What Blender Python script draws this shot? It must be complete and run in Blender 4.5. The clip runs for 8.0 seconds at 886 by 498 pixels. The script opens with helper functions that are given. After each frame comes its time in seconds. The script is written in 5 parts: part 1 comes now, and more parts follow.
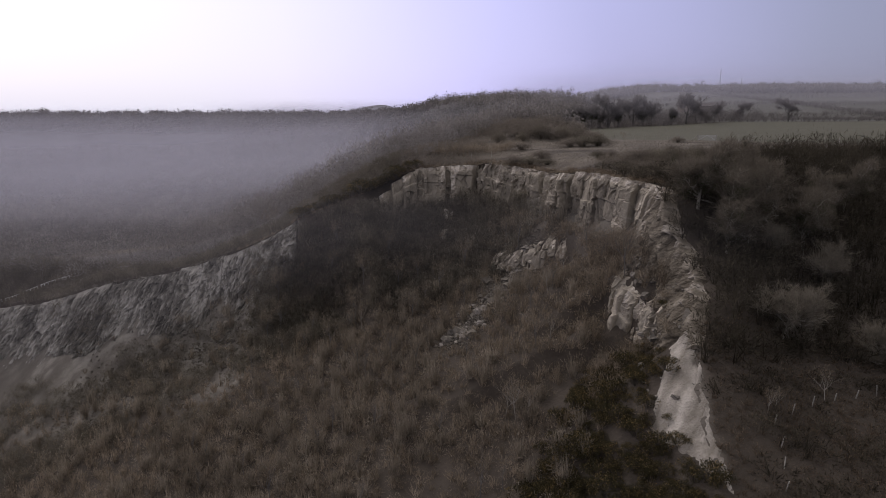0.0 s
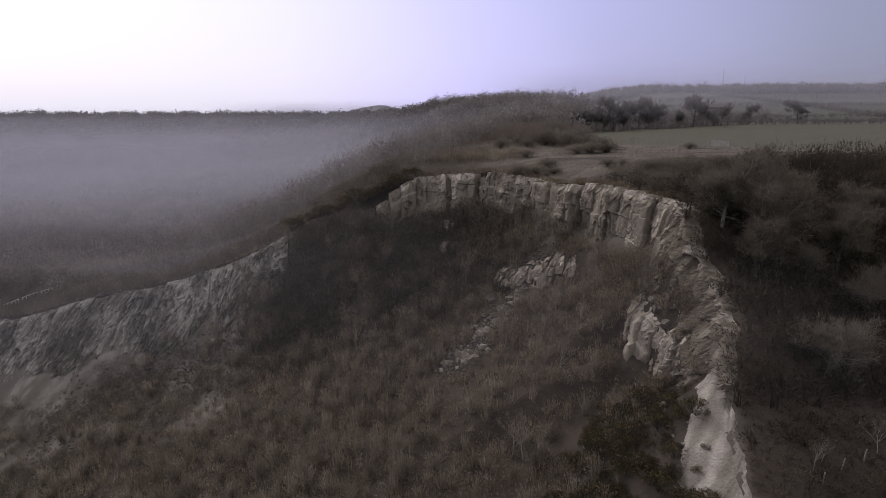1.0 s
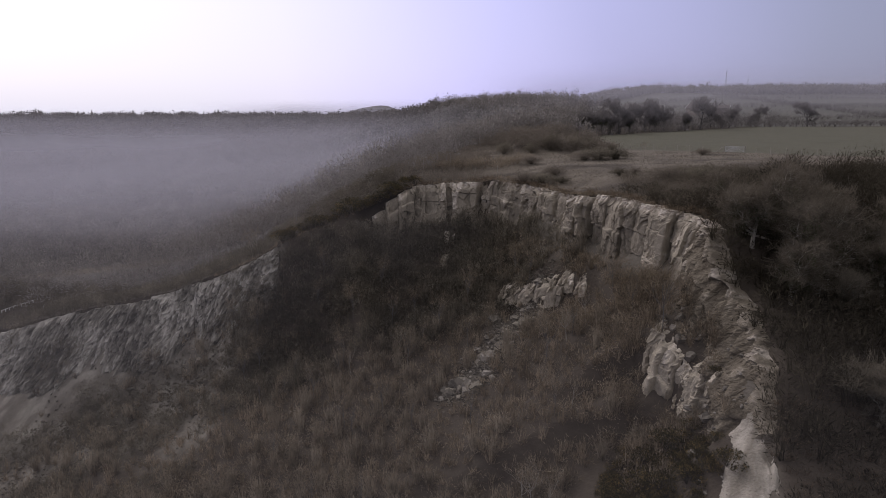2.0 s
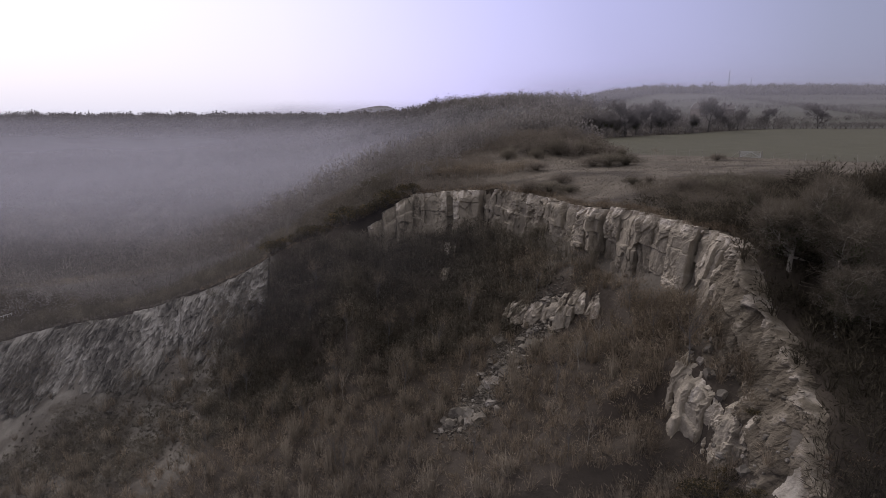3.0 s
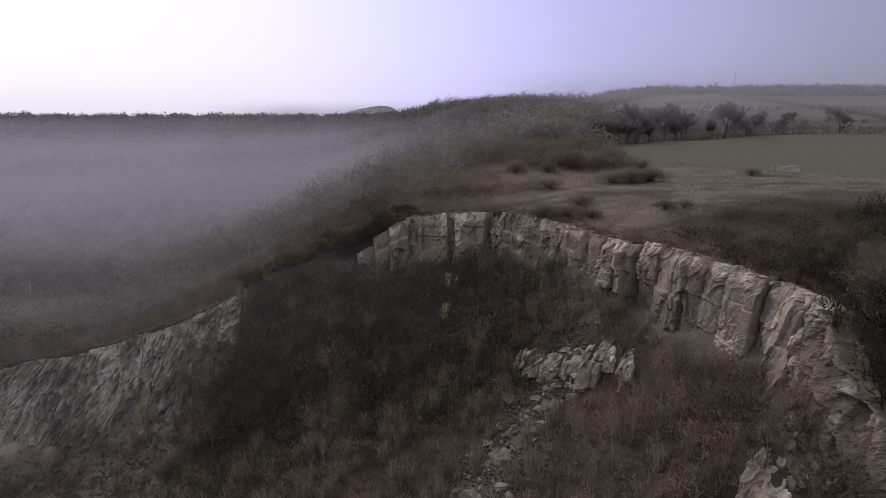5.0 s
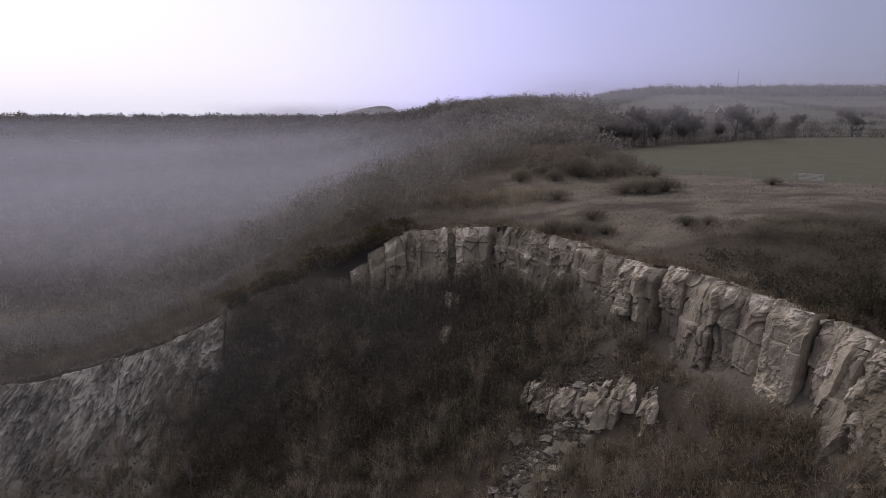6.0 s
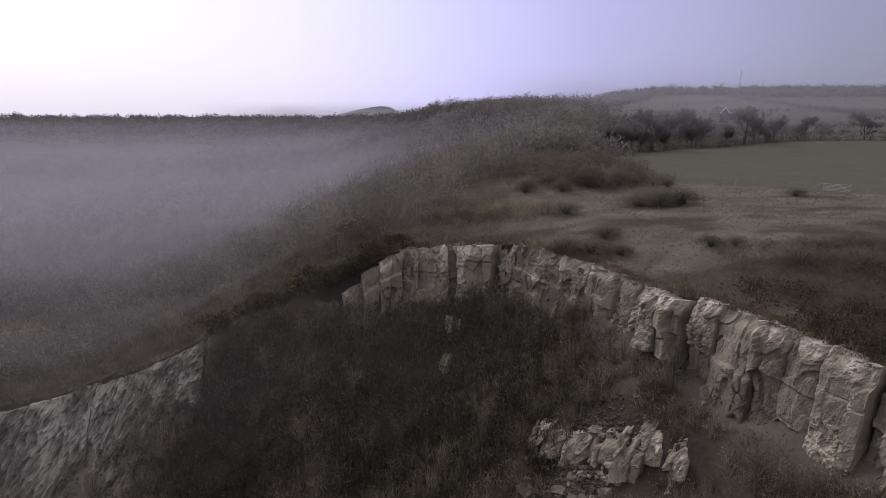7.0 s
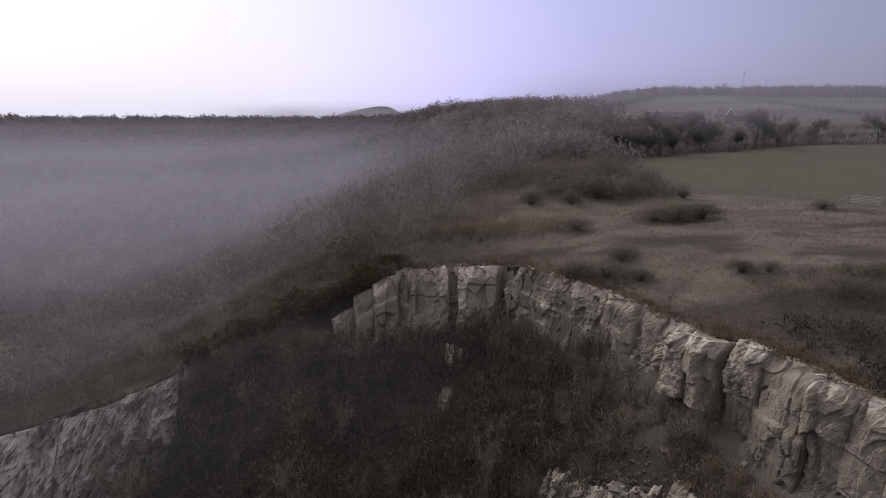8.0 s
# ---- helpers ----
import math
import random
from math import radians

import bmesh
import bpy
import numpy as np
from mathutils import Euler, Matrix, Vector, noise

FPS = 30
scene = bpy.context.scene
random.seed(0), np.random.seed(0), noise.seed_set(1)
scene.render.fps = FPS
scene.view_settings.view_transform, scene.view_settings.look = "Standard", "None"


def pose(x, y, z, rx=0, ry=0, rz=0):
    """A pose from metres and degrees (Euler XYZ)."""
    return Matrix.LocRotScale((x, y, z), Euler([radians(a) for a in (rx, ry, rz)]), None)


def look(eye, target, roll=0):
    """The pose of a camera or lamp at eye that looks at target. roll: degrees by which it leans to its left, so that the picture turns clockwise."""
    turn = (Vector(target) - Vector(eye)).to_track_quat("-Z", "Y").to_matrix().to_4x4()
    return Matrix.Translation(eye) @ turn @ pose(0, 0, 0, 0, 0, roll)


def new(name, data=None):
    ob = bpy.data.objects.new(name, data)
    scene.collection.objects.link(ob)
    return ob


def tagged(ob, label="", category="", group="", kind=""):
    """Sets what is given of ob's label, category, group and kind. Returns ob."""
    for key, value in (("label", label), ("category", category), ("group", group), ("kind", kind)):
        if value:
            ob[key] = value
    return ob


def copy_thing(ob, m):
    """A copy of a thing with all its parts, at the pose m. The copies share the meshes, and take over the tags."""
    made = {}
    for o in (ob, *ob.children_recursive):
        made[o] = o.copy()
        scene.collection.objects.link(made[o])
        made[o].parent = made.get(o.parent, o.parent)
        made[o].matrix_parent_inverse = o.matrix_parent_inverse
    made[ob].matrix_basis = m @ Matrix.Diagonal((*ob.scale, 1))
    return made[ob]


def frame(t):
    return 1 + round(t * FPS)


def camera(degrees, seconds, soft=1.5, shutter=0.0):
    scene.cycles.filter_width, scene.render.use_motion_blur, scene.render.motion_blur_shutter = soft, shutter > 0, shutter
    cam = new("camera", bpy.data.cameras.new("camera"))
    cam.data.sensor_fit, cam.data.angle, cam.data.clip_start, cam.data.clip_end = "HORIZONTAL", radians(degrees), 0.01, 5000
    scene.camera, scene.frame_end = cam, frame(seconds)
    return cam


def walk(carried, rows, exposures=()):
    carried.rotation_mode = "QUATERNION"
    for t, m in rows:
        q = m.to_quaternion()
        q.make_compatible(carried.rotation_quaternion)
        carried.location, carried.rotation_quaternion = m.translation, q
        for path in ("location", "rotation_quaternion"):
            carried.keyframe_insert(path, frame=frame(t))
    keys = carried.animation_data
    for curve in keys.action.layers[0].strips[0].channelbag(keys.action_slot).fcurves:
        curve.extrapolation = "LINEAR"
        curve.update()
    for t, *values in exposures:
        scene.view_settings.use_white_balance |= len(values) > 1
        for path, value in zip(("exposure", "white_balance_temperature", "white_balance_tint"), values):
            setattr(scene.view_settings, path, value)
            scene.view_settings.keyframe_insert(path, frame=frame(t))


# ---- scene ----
cam = camera(73.4, 8.0, soft=0.9)
METRES, EYE, TILT, LEAN, TURN = 52.0, 12.0, -12.6, 0.0, 0.0
ROWS = [
    (0.0, 0.0, 0.0, 0.0, -0.0, 0.0, 0.0),
    (0.5, 0.0005, 0.0577, 0.0236, 0.02, -0.01, 0.0),
    (1.0, 0.0009, 0.1156, 0.0453, 0.05, -0.01, -0.01),
    (1.5, 0.0012, 0.1736, 0.0674, 0.07, -0.01, -0.02),
    (3.0, 0.0018, 0.3486, 0.1261, 0.13, -0.01, -0.06),
    (3.5, 0.0019, 0.4074, 0.1467, 0.14, -0.02, -0.08),
    (4.0, 0.0021, 0.4664, 0.1671, 0.15, -0.01, -0.11),
    (4.5, 0.0021, 0.5251, 0.1883, 0.16, -0.03, -0.11),
    (6.0, 0.0016, 0.7022, 0.2529, 0.19, -0.07, -0.13),
    (6.5, 0.0015, 0.7613, 0.2749, 0.19, -0.08, -0.13),
    (7.0, 0.0015, 0.8206, 0.2976, 0.19, -0.08, -0.13),
    (7.5, 0.0011, 0.8797, 0.3209, 0.19, -0.11, -0.17),
    (8.0, 0.0017, 0.9392, 0.3429, 0.21, -0.11, -0.15),
]
walk(cam, [(t, pose(0, 0, EYE, TILT, LEAN, TURN) @ pose(METRES * x, METRES * y, METRES * z, 90 + pitch, roll, yaw)) for t, x, y, z, yaw, pitch, roll in ROWS],
     exposures=[(0.0, 0.0, 6100, 16), (8.0, 0.0, 6100, 16)])

# ---- world, sun, exposure ----
SUN_AZ, SUN_EL = radians(-42), radians(36)   # azimuth from +y, towards -x
sun_dir = Vector((math.sin(SUN_AZ) * math.cos(SUN_EL), math.cos(SUN_AZ) * math.cos(SUN_EL), math.sin(SUN_EL)))
world = bpy.data.worlds.new("overcast_sky")
scene.world = world
world.use_nodes = True
wn, wl = world.node_tree.nodes, world.node_tree.links
wn.clear()
w_out = wn.new("ShaderNodeOutputWorld")
w_sky = wn.new("ShaderNodeTexSky")
w_sky.sky_type, w_sky.sun_disc = "NISHITA", False
w_sky.sun_elevation, w_sky.sun_rotation = SUN_EL, SUN_AZ
w_sky.air_density, w_sky.dust_density = 1.0, 4.0
w_bg_sky = wn.new("ShaderNodeBackground")
w_bg_sky.inputs["Strength"].default_value = 0.02
wl.new(w_sky.outputs[0], w_bg_sky.inputs["Color"])
# veil of thin cloud: white towards the sun, lilac grey away from it
w_tc = wn.new("ShaderNodeTexCoord")
w_dot = wn.new("ShaderNodeVectorMath")
w_dot.operation = "DOT_PRODUCT"
w_dot.inputs[1].default_value = (math.sin(SUN_AZ), math.cos(SUN_AZ), 0.0)
w_ns = wn.new("ShaderNodeTexNoise")
w_ns.inputs["Scale"].default_value, w_ns.inputs["Detail"].default_value = 2.2, 4
w_add = wn.new("ShaderNodeMath")
w_add.operation = "MULTIPLY_ADD"
w_add.inputs[1].default_value = 0.10
w_ramp = wn.new("ShaderNodeValToRGB")
els = w_ramp.color_ramp.elements
els[0].position, els[0].color = 0.0, (0.20, 0.20, 0.25, 1)
els[1].position, els[1].color = 1.0, (0.82, 0.81, 0.89, 1)
for p, c in ((0.33, (0.31, 0.315, 0.43)), (0.60, (0.475, 0.465, 0.72)), (0.78, (0.67, 0.64, 0.98)), (0.92, (0.82, 0.79, 0.92))):
    e = els.new(p)
    e.color = (*c, 1)
w_bg = wn.new("ShaderNodeBackground")
w_sum = wn.new("ShaderNodeAddShader")
wl.new(w_tc.outputs["Generated"], w_dot.inputs[0])
wl.new(w_tc.outputs["Generated"], w_ns.inputs["Vector"])
wl.new(w_ns.outputs["Fac"], w_add.inputs[0])
wl.new(w_dot.outputs["Value"], w_add.inputs[2])
wl.new(w_add.outputs[0], w_ramp.inputs[0])
# an overcast sky is brighter overhead than along the horizon
w_sep = wn.new("ShaderNodeSeparateXYZ")
w_up = wn.new("ShaderNodeMapRange")
w_up.inputs["From Min"].default_value, w_up.inputs["From Max"].default_value = 0.17, 0.9
w_up.inputs["To Min"].default_value, w_up.inputs["To Max"].default_value = 0.92, 1.35
wl.new(w_tc.outputs["Generated"], w_sep.inputs[0])
wl.new(w_sep.outputs["Z"], w_up.inputs["Value"])
wl.new(w_up.outputs[0], w_bg.inputs["Strength"])
w_mix = wn.new("ShaderNodeMix")
w_mix.data_type = "RGBA"
w_mix.inputs[7].default_value = (0.70, 0.665, 0.63, 1)
w_fac = wn.new("ShaderNodeMapRange")
w_fac.inputs["From Min"].default_value, w_fac.inputs["From Max"].default_value = 0.2, 0.6
wl.new(w_sep.outputs["Z"], w_fac.inputs["Value"])
wl.new(w_fac.outputs[0], w_mix.inputs[0])
wl.new(w_ramp.outputs[0], w_mix.inputs[6])
wl.new(w_mix.outputs[2], w_bg.inputs["Color"])
wl.new(w_bg.outputs[0], w_sum.inputs[0])
wl.new(w_bg_sky.outputs[0], w_sum.inputs[1])
wl.new(w_sum.outputs[0], w_out.inputs["Surface"])

sun = new("sun", bpy.data.lights.new("sun", "SUN"))
sun.data.energy, sun.data.angle, sun.data.color = 1.3, radians(12), (1.0, 0.94, 0.85)
sun.matrix_world = look((0, 0, 100), Vector((0, 0, 100)) - sun_dir)

# ---- number helpers ----
rng = np.random.default_rng(7)


def hashed(ix, iy, iz=0, seed=0):
    h = (ix.astype(np.int64) * 374761393 + iy.astype(np.int64) * 668265263 + np.asarray(iz).astype(np.int64) * 2147483647 + seed * 974634777) & 0xFFFFFFFF
    h = ((h ^ (h >> 13)) * 1274126177) & 0xFFFFFFFF
    h = ((h ^ (h >> 16)) * 2246822519) & 0xFFFFFFFF
    return ((h ^ (h >> 15)) & 0xFFFFFF) / float(0xFFFFFF)


def vnoise(x, y, seed=0):
    x, y = np.asarray(x, float), np.asarray(y, float)
    ix, iy = np.floor(x), np.floor(y)
    fx, fy = x - ix, y - iy
    fx, fy = fx * fx * (3 - 2 * fx), fy * fy * (3 - 2 * fy)
    a, b = hashed(ix, iy, 0, seed), hashed(ix + 1, iy, 0, seed)
    c, d = hashed(ix, iy + 1, 0, seed), hashed(ix + 1, iy + 1, 0, seed)
    return (a * (1 - fx) + b * fx) * (1 - fy) + (c * (1 - fx) + d * fx) * fy


def fbm(x, y, octaves=4, seed=0):
    """About -1 to 1."""
    total, amp, out = 0.0, 1.0, 0.0
    for o in range(octaves):
        out = out + amp * (vnoise(x * 2 ** o + 17.3 * o, y * 2 ** o - 9.1 * o, seed + o) * 2 - 1)
        total += amp
        amp *= 0.5
    return out / total


def smooth(a, b, x):
    t = np.clip((np.asarray(x, float) - a) / (b - a), 0, 1)
    return t * t * (3 - 2 * t)


def facets(u, v, size, seed, sharp=22, tilt=1.6):
    """Chipped planes: each irregular cell is a tilted flat. Returns height and the distance to the cell's border."""
    u, v = u / size, v / size
    iu, iv = np.floor(u), np.floor(v)
    best, second = np.full(u.shape, 9.0), np.full(u.shape, 9.0)
    h, total = np.zeros(u.shape), np.zeros(u.shape)
    for du in (-1, 0, 1):
        for dv in (-1, 0, 1):
            cu, cv = iu + du, iv + dv
            pu, pv = cu + hashed(cu, cv, 1, seed), cv + hashed(cu, cv, 2, seed)
            dist = np.hypot(u - pu, v - pv)
            val = (hashed(cu, cv, 3, seed) - 0.5) + (u - pu) * (hashed(cu, cv, 4, seed) - 0.5) * tilt + (v - pv) * (hashed(cu, cv, 5, seed) - 0.5) * tilt
            weight = np.exp(-sharp * dist)
            h, total = h + weight * val, total + weight
            closer = dist < best
            second = np.where(closer, best, np.minimum(second, dist))
            best = np.where(closer, dist, best)
    return h / np.maximum(total, 1e-30), second - best


# ---- the lie of the land ----
# rim of the old quarry: x, y, z, height of the bare face, slope of the bank under it, how far the face leans back
RIM = np.array([
    (20, 12, -19.5, 0, 0.8, 0.3), (20.6, 36, -15.2, 0, 0.9, 0.3), (21, 40, -14, 0.3, 0.9, 0.5), (21.4, 43.5, -12.9, 0.6, 0.9, 0.8), (22.6, 49, -10.6, 1.2, 0.8, 0.9), (23.8, 53.5, -8.2, 2.4, 0.8, 0.9), (24.9, 56.6, -5.5, 3.6, 0.75, 0.85),
    (25.8, 59.7, -4.4, 4.6, 0.75, 0.75), (26.7, 63, -2.7, 5.6, 0.75, 0.75), (26.3, 65.1, -1.7, 6.4, 0.75, 0.7), (25.5, 68, 0.7, 7.6, 0.75, 0.62), (26.3, 70.5, 2.6, 7.6, 0.75, 0.5), (26.5, 72.6, 3.7, 7.2, 0.8, 0.35), (25.7, 75.2, 3.9, 6.6, 0.9, 0.22)])
RIM = np.vstack([RIM, [(24.9, 76.8, 3.8, 6.4, 0.95, 0.14), (23.3, 79.2, 4, 6.6, 0.95, 0.12), (21.4, 84.5, 4.2, 7.4, 0.95, 0.1), (19.9, 89.4, 3.8, 7, 1.1, 0.1), (18.9, 91.4, 3.7, 6.2, 1.1, 0.12), (17.6, 95, 3.3, 5.6, 1.2, 0.1), (16.6, 99, 3, 5.2, 1.2, 0.15),
    (14.6, 103.5, 3.2, 6, 1.1, 0.15), (10.6, 107.4, 3.5, 7, 1.0, 0.13), (7.4, 110.2, 3.7, 8, 0.95, 0.13), (5.9, 112.6, 3.1, 7.5, 0.95, 0.15), (0.4, 113.6, 2.8, 7.2, 0.9, 0.13), (-5.5, 113.4, 2.2, 7, 0.9, 0.15), (-9, 112.8, 0.6, 5.6, 0.9, 0.15), (-12.2, 111.7, -1, 4, 0.95, 0.2)]])
RIM = np.vstack([RIM, [(-15, 110.9, -2.2, 1.6, 0.8, 0.3), (-21, 109.8, -4.4, 0.8, 1.4, 0.4), (-26.4, 108.2, -6.5, 0.8, 1.8, 0.4), (-27.8, 107.8, -7, 11, 1.3, 0.5), (-33.5, 110.4, -10.3, 12, 1.2, 0.6), (-39, 112, -13, 11.5, 1.0, 0.66), (-48, 111.6, -16.3, 11, 0.9, 0.7),
    (-57, 112.4, -18.3, 11, 0.85, 0.75), (-67, 114, -20.8, 11, 0.8, 0.75), (-85, 118, -26, 11, 0.8, 0.7), (-110, 126, -31, 9, 0.8, 0.36), (-160, 145, -37, 9, 0.8, 0.36)]])
RIM_S = np.concatenate([[0], np.cumsum(np.hypot(np.diff(RIM[:, 0]), np.diff(RIM[:, 1])))])


def rim_at(s):
    return np.stack([np.interp(s, RIM_S, RIM[:, k]) for k in range(6)], -1)


def rim_near(x, y):
    """Distance to the rim, signed (inside the quarry positive), and the place along it."""
    best, s = np.full(x.shape, 1e9), np.zeros(x.shape)
    for i in range(len(RIM) - 1):
        ax, ay, bx, by = RIM[i, 0], RIM[i, 1], RIM[i + 1, 0], RIM[i + 1, 1]
        ln = (bx - ax) ** 2 + (by - ay) ** 2
        t = np.clip(((x - ax) * (bx - ax) + (y - ay) * (by - ay)) / ln, 0, 1)
        d = np.hypot(x - ax - t * (bx - ax), y - ay - t * (by - ay))
        near = d < best
        best, s = np.where(near, d, best), np.where(near, RIM_S[i] + t * math.sqrt(ln), s)
    poly = [(p[0], p[1]) for p in RIM] + [(-400, 170), (-400, -300), (20, -300)]
    inside = np.zeros(x.shape, bool)
    for (ax, ay), (bx, by) in zip(poly, poly[1:] + poly[:1]):
        if ay != by:
            inside ^= ((ay > y) != (by > y)) & (x < (bx - ax) * (y - ay) / (by - ay) + ax)
    return np.where(inside, best, -best), s


EDGE_Y = (0, 118, 140, 158, 200, 260, 350, 450, 600)
EDGE_X = (-4, -4, -1, 8, 22, 35, 30, 0, -40)


def land(x, y, detail=True, cut=0.0):
    """Height of the ground. cut: where the ground drops at the rim; the rock walls stand in front of it."""
    x, y = np.asarray(x, float), np.asarray(y, float)
    d, s = rim_near(x, y)
    r = rim_at(s)
    rz, hc, slope = r[..., 2], r[..., 3], r[..., 4]
    # plateau, its bank towards the south, the far hills
    bank = np.interp(y, (-200, 20, 40, 46, 54, 63, 73, 80, 88), (-40, -17, -13, -11.5, -9, -4.5, 0.5, 4.2, 5.0))
    flat = 5 + 0.015 * (y - 82) + 0.025 * (x - 25)
    flat = np.minimum(flat, 9.6 + 0.004 * (x - 100)) + smooth(60, 260, x) * np.clip(y - 330, 0, 450) * 0.072
    flat = flat + 3.2 * np.exp(-((x - 20) / 12) ** 2 - ((y - 150) / 12) ** 2)
    flat = flat + 10 * np.exp(-((x - 60) / 110) ** 2 - ((y - 480) / 90) ** 2)
    flat = flat - 40 * smooth(850, 1300, y)
    high = np.where(y < 88, np.minimum(bank + np.clip(x - 25, 0, 60) * 0.02, 6.5), np.clip(flat, -10, 60))
    low = -24 + 33 * smooth(290, 570, y + 0.1 * x) + 5 * fbm(x / 90, y / 90, 3, 3) * smooth(560, 420, y) - 30 * smooth(640, 900, y) - 0.04 * np.clip(-x - 60, 0, 200) * smooth(520, 330, y)
    low = low + 62 * np.exp(-((x + 110) / 190) ** 2 - ((y - 1400) / 220) ** 2)
    low = low + 0.06 * (x + 80) * np.exp(-((x + 78) / 42) ** 2 - ((y - 150) / 24) ** 2)
    w = smooth(0, 1, (x - np.interp(y, EDGE_Y, EDGE_X) + 62 + 0.35 * np.clip(y - 118, 0, 120)) / (64 + 0.35 * np.clip(y - 118, 0, 120)))
    out = low * (1 - w) + high * w
    out = rz * smooth(14, 0, -d) + out * (1 - smooth(14, 0, -d))
    out = np.where(d > -0.6, np.minimum(out, rz), out)
    # quarry floor and the banks under its walls
    floor = -27.2 + 0.35 * (x + 12) + 0.6 * smooth(-30, -50, x) + 0.19 * (y - 60) + 1.2 * fbm(x / 14, y / 14, 3, 11)
    floor = np.maximum(floor, -60)
    run = r[..., 5] * hc + 0.3
    talus = rz - hc - slope * (d - run) + 0.9 * fbm(x / 6, y / 6, 3, 5)
    hi, lo = np.maximum(floor, talus), np.minimum(floor, talus)
    inner = hi + 1.4 * np.exp(-(hi - lo) / 2.2)
    # steps under the broken ledges of the east bank
    below = np.interp(y, (54, 58.2, 62.5, 65, 67.6, 70), (23.4, 23.5, 22.5, 21.6, 20.4, 19.6)) - x
    inner = inner - 3.4 * smooth(0.0, 0.9, below) * smooth(12, 3, below) * smooth(54, 56, y) * smooth(70, 67.5, y)
    below = 0.65 * (np.interp(x, (8, 10.2, 12.4, 14.6, 16.6, 18.6), (95.6, 93.6, 90.6, 87.9, 85.6, 83.2)) - y)
    inner = inner - 2.4 * smooth(-0.2, 0.8, below) * smooth(9, 2.5, below) * smooth(7, 9, x) * smooth(19.5, 18, x)
    inner = np.minimum(inner, rz - np.minimum(hc, 0.6))
    z = np.where(d > cut * smooth(1.0, 3.0, hc), inner, out)
    if detail:
        z = z + 0.18 * fbm(x / 2.3, y / 2.3, 3, 21) * np.where(d > 0, 1.6, 1.0)
    return z


# ---- meshes ----
def fast_mesh(name, verts, faces, smooth_faces=False):
    verts, faces = np.asarray(verts, np.float32), np.asarray(faces, np.int32)
    me = bpy.data.meshes.new(name)
    k = faces.shape[1]
    me.vertices.add(len(verts))
    me.vertices.foreach_set("co", verts.ravel())
    me.loops.add(faces.size)
    me.loops.foreach_set("vertex_index", faces.ravel())
    me.polygons.add(len(faces))
    me.polygons.foreach_set("loop_start", np.arange(0, faces.size, k, dtype=np.int32))
    me.polygons.foreach_set("use_smooth", np.full(len(faces), smooth_faces, bool))
    me.update(calc_edges=True)
    return me


def tone(me, values, name="tone"):
    a = me.attributes.new(name, "FLOAT", "POINT")
    a.data.foreach_set("value", np.asarray(values, np.float32).ravel())


def part(name, me, material, parent=None, label=""):
    ob = new(name, me)
    if material and not me.materials:
        me.materials.append(material)
    ob.parent = parent
    if label:
        ob["label"] = label
    return ob


def grid_faces(n, m):
    i = np.arange(n * m).reshape(n, m)
    return np.stack([i[:-1, :-1], i[1:, :-1], i[1:, 1:], i[:-1, 1:]], -1).reshape(-1, 4)


def join_meshes(pieces):
    """(verts, faces) lists with equal face size into one."""
    vs, fs, k = [], [], 0
    for v, f in pieces:
        vs.append(np.asarray(v, float))
        fs.append(np.asarray(f) + k)
        k += len(v)
    return np.vstack(vs), np.vstack(fs)


def box(cx, cy, cz, sx, sy, sz, rz=0.0, jitter=0.0, seed=0):
    """A box with its centre and sizes, as verts and quads."""
    v = np.array([(a, b, c) for a in (-.5, .5) for b in (-.5, .5) for c in (-.5, .5)]) * (sx, sy, sz)
    if jitter:
        v = v + np.random.default_rng(seed).uniform(-jitter, jitter, v.shape)
    c, s = math.cos(rz), math.sin(rz)
    v = np.stack([v[:, 0] * c - v[:, 1] * s + cx, v[:, 0] * s + v[:, 1] * c + cy, v[:, 2] + cz], -1)
    return v, np.array([(0, 1, 3, 2), (4, 6, 7, 5), (0, 4, 5, 1), (2, 3, 7, 6), (0, 2, 6, 4), (1, 5, 7, 3)])


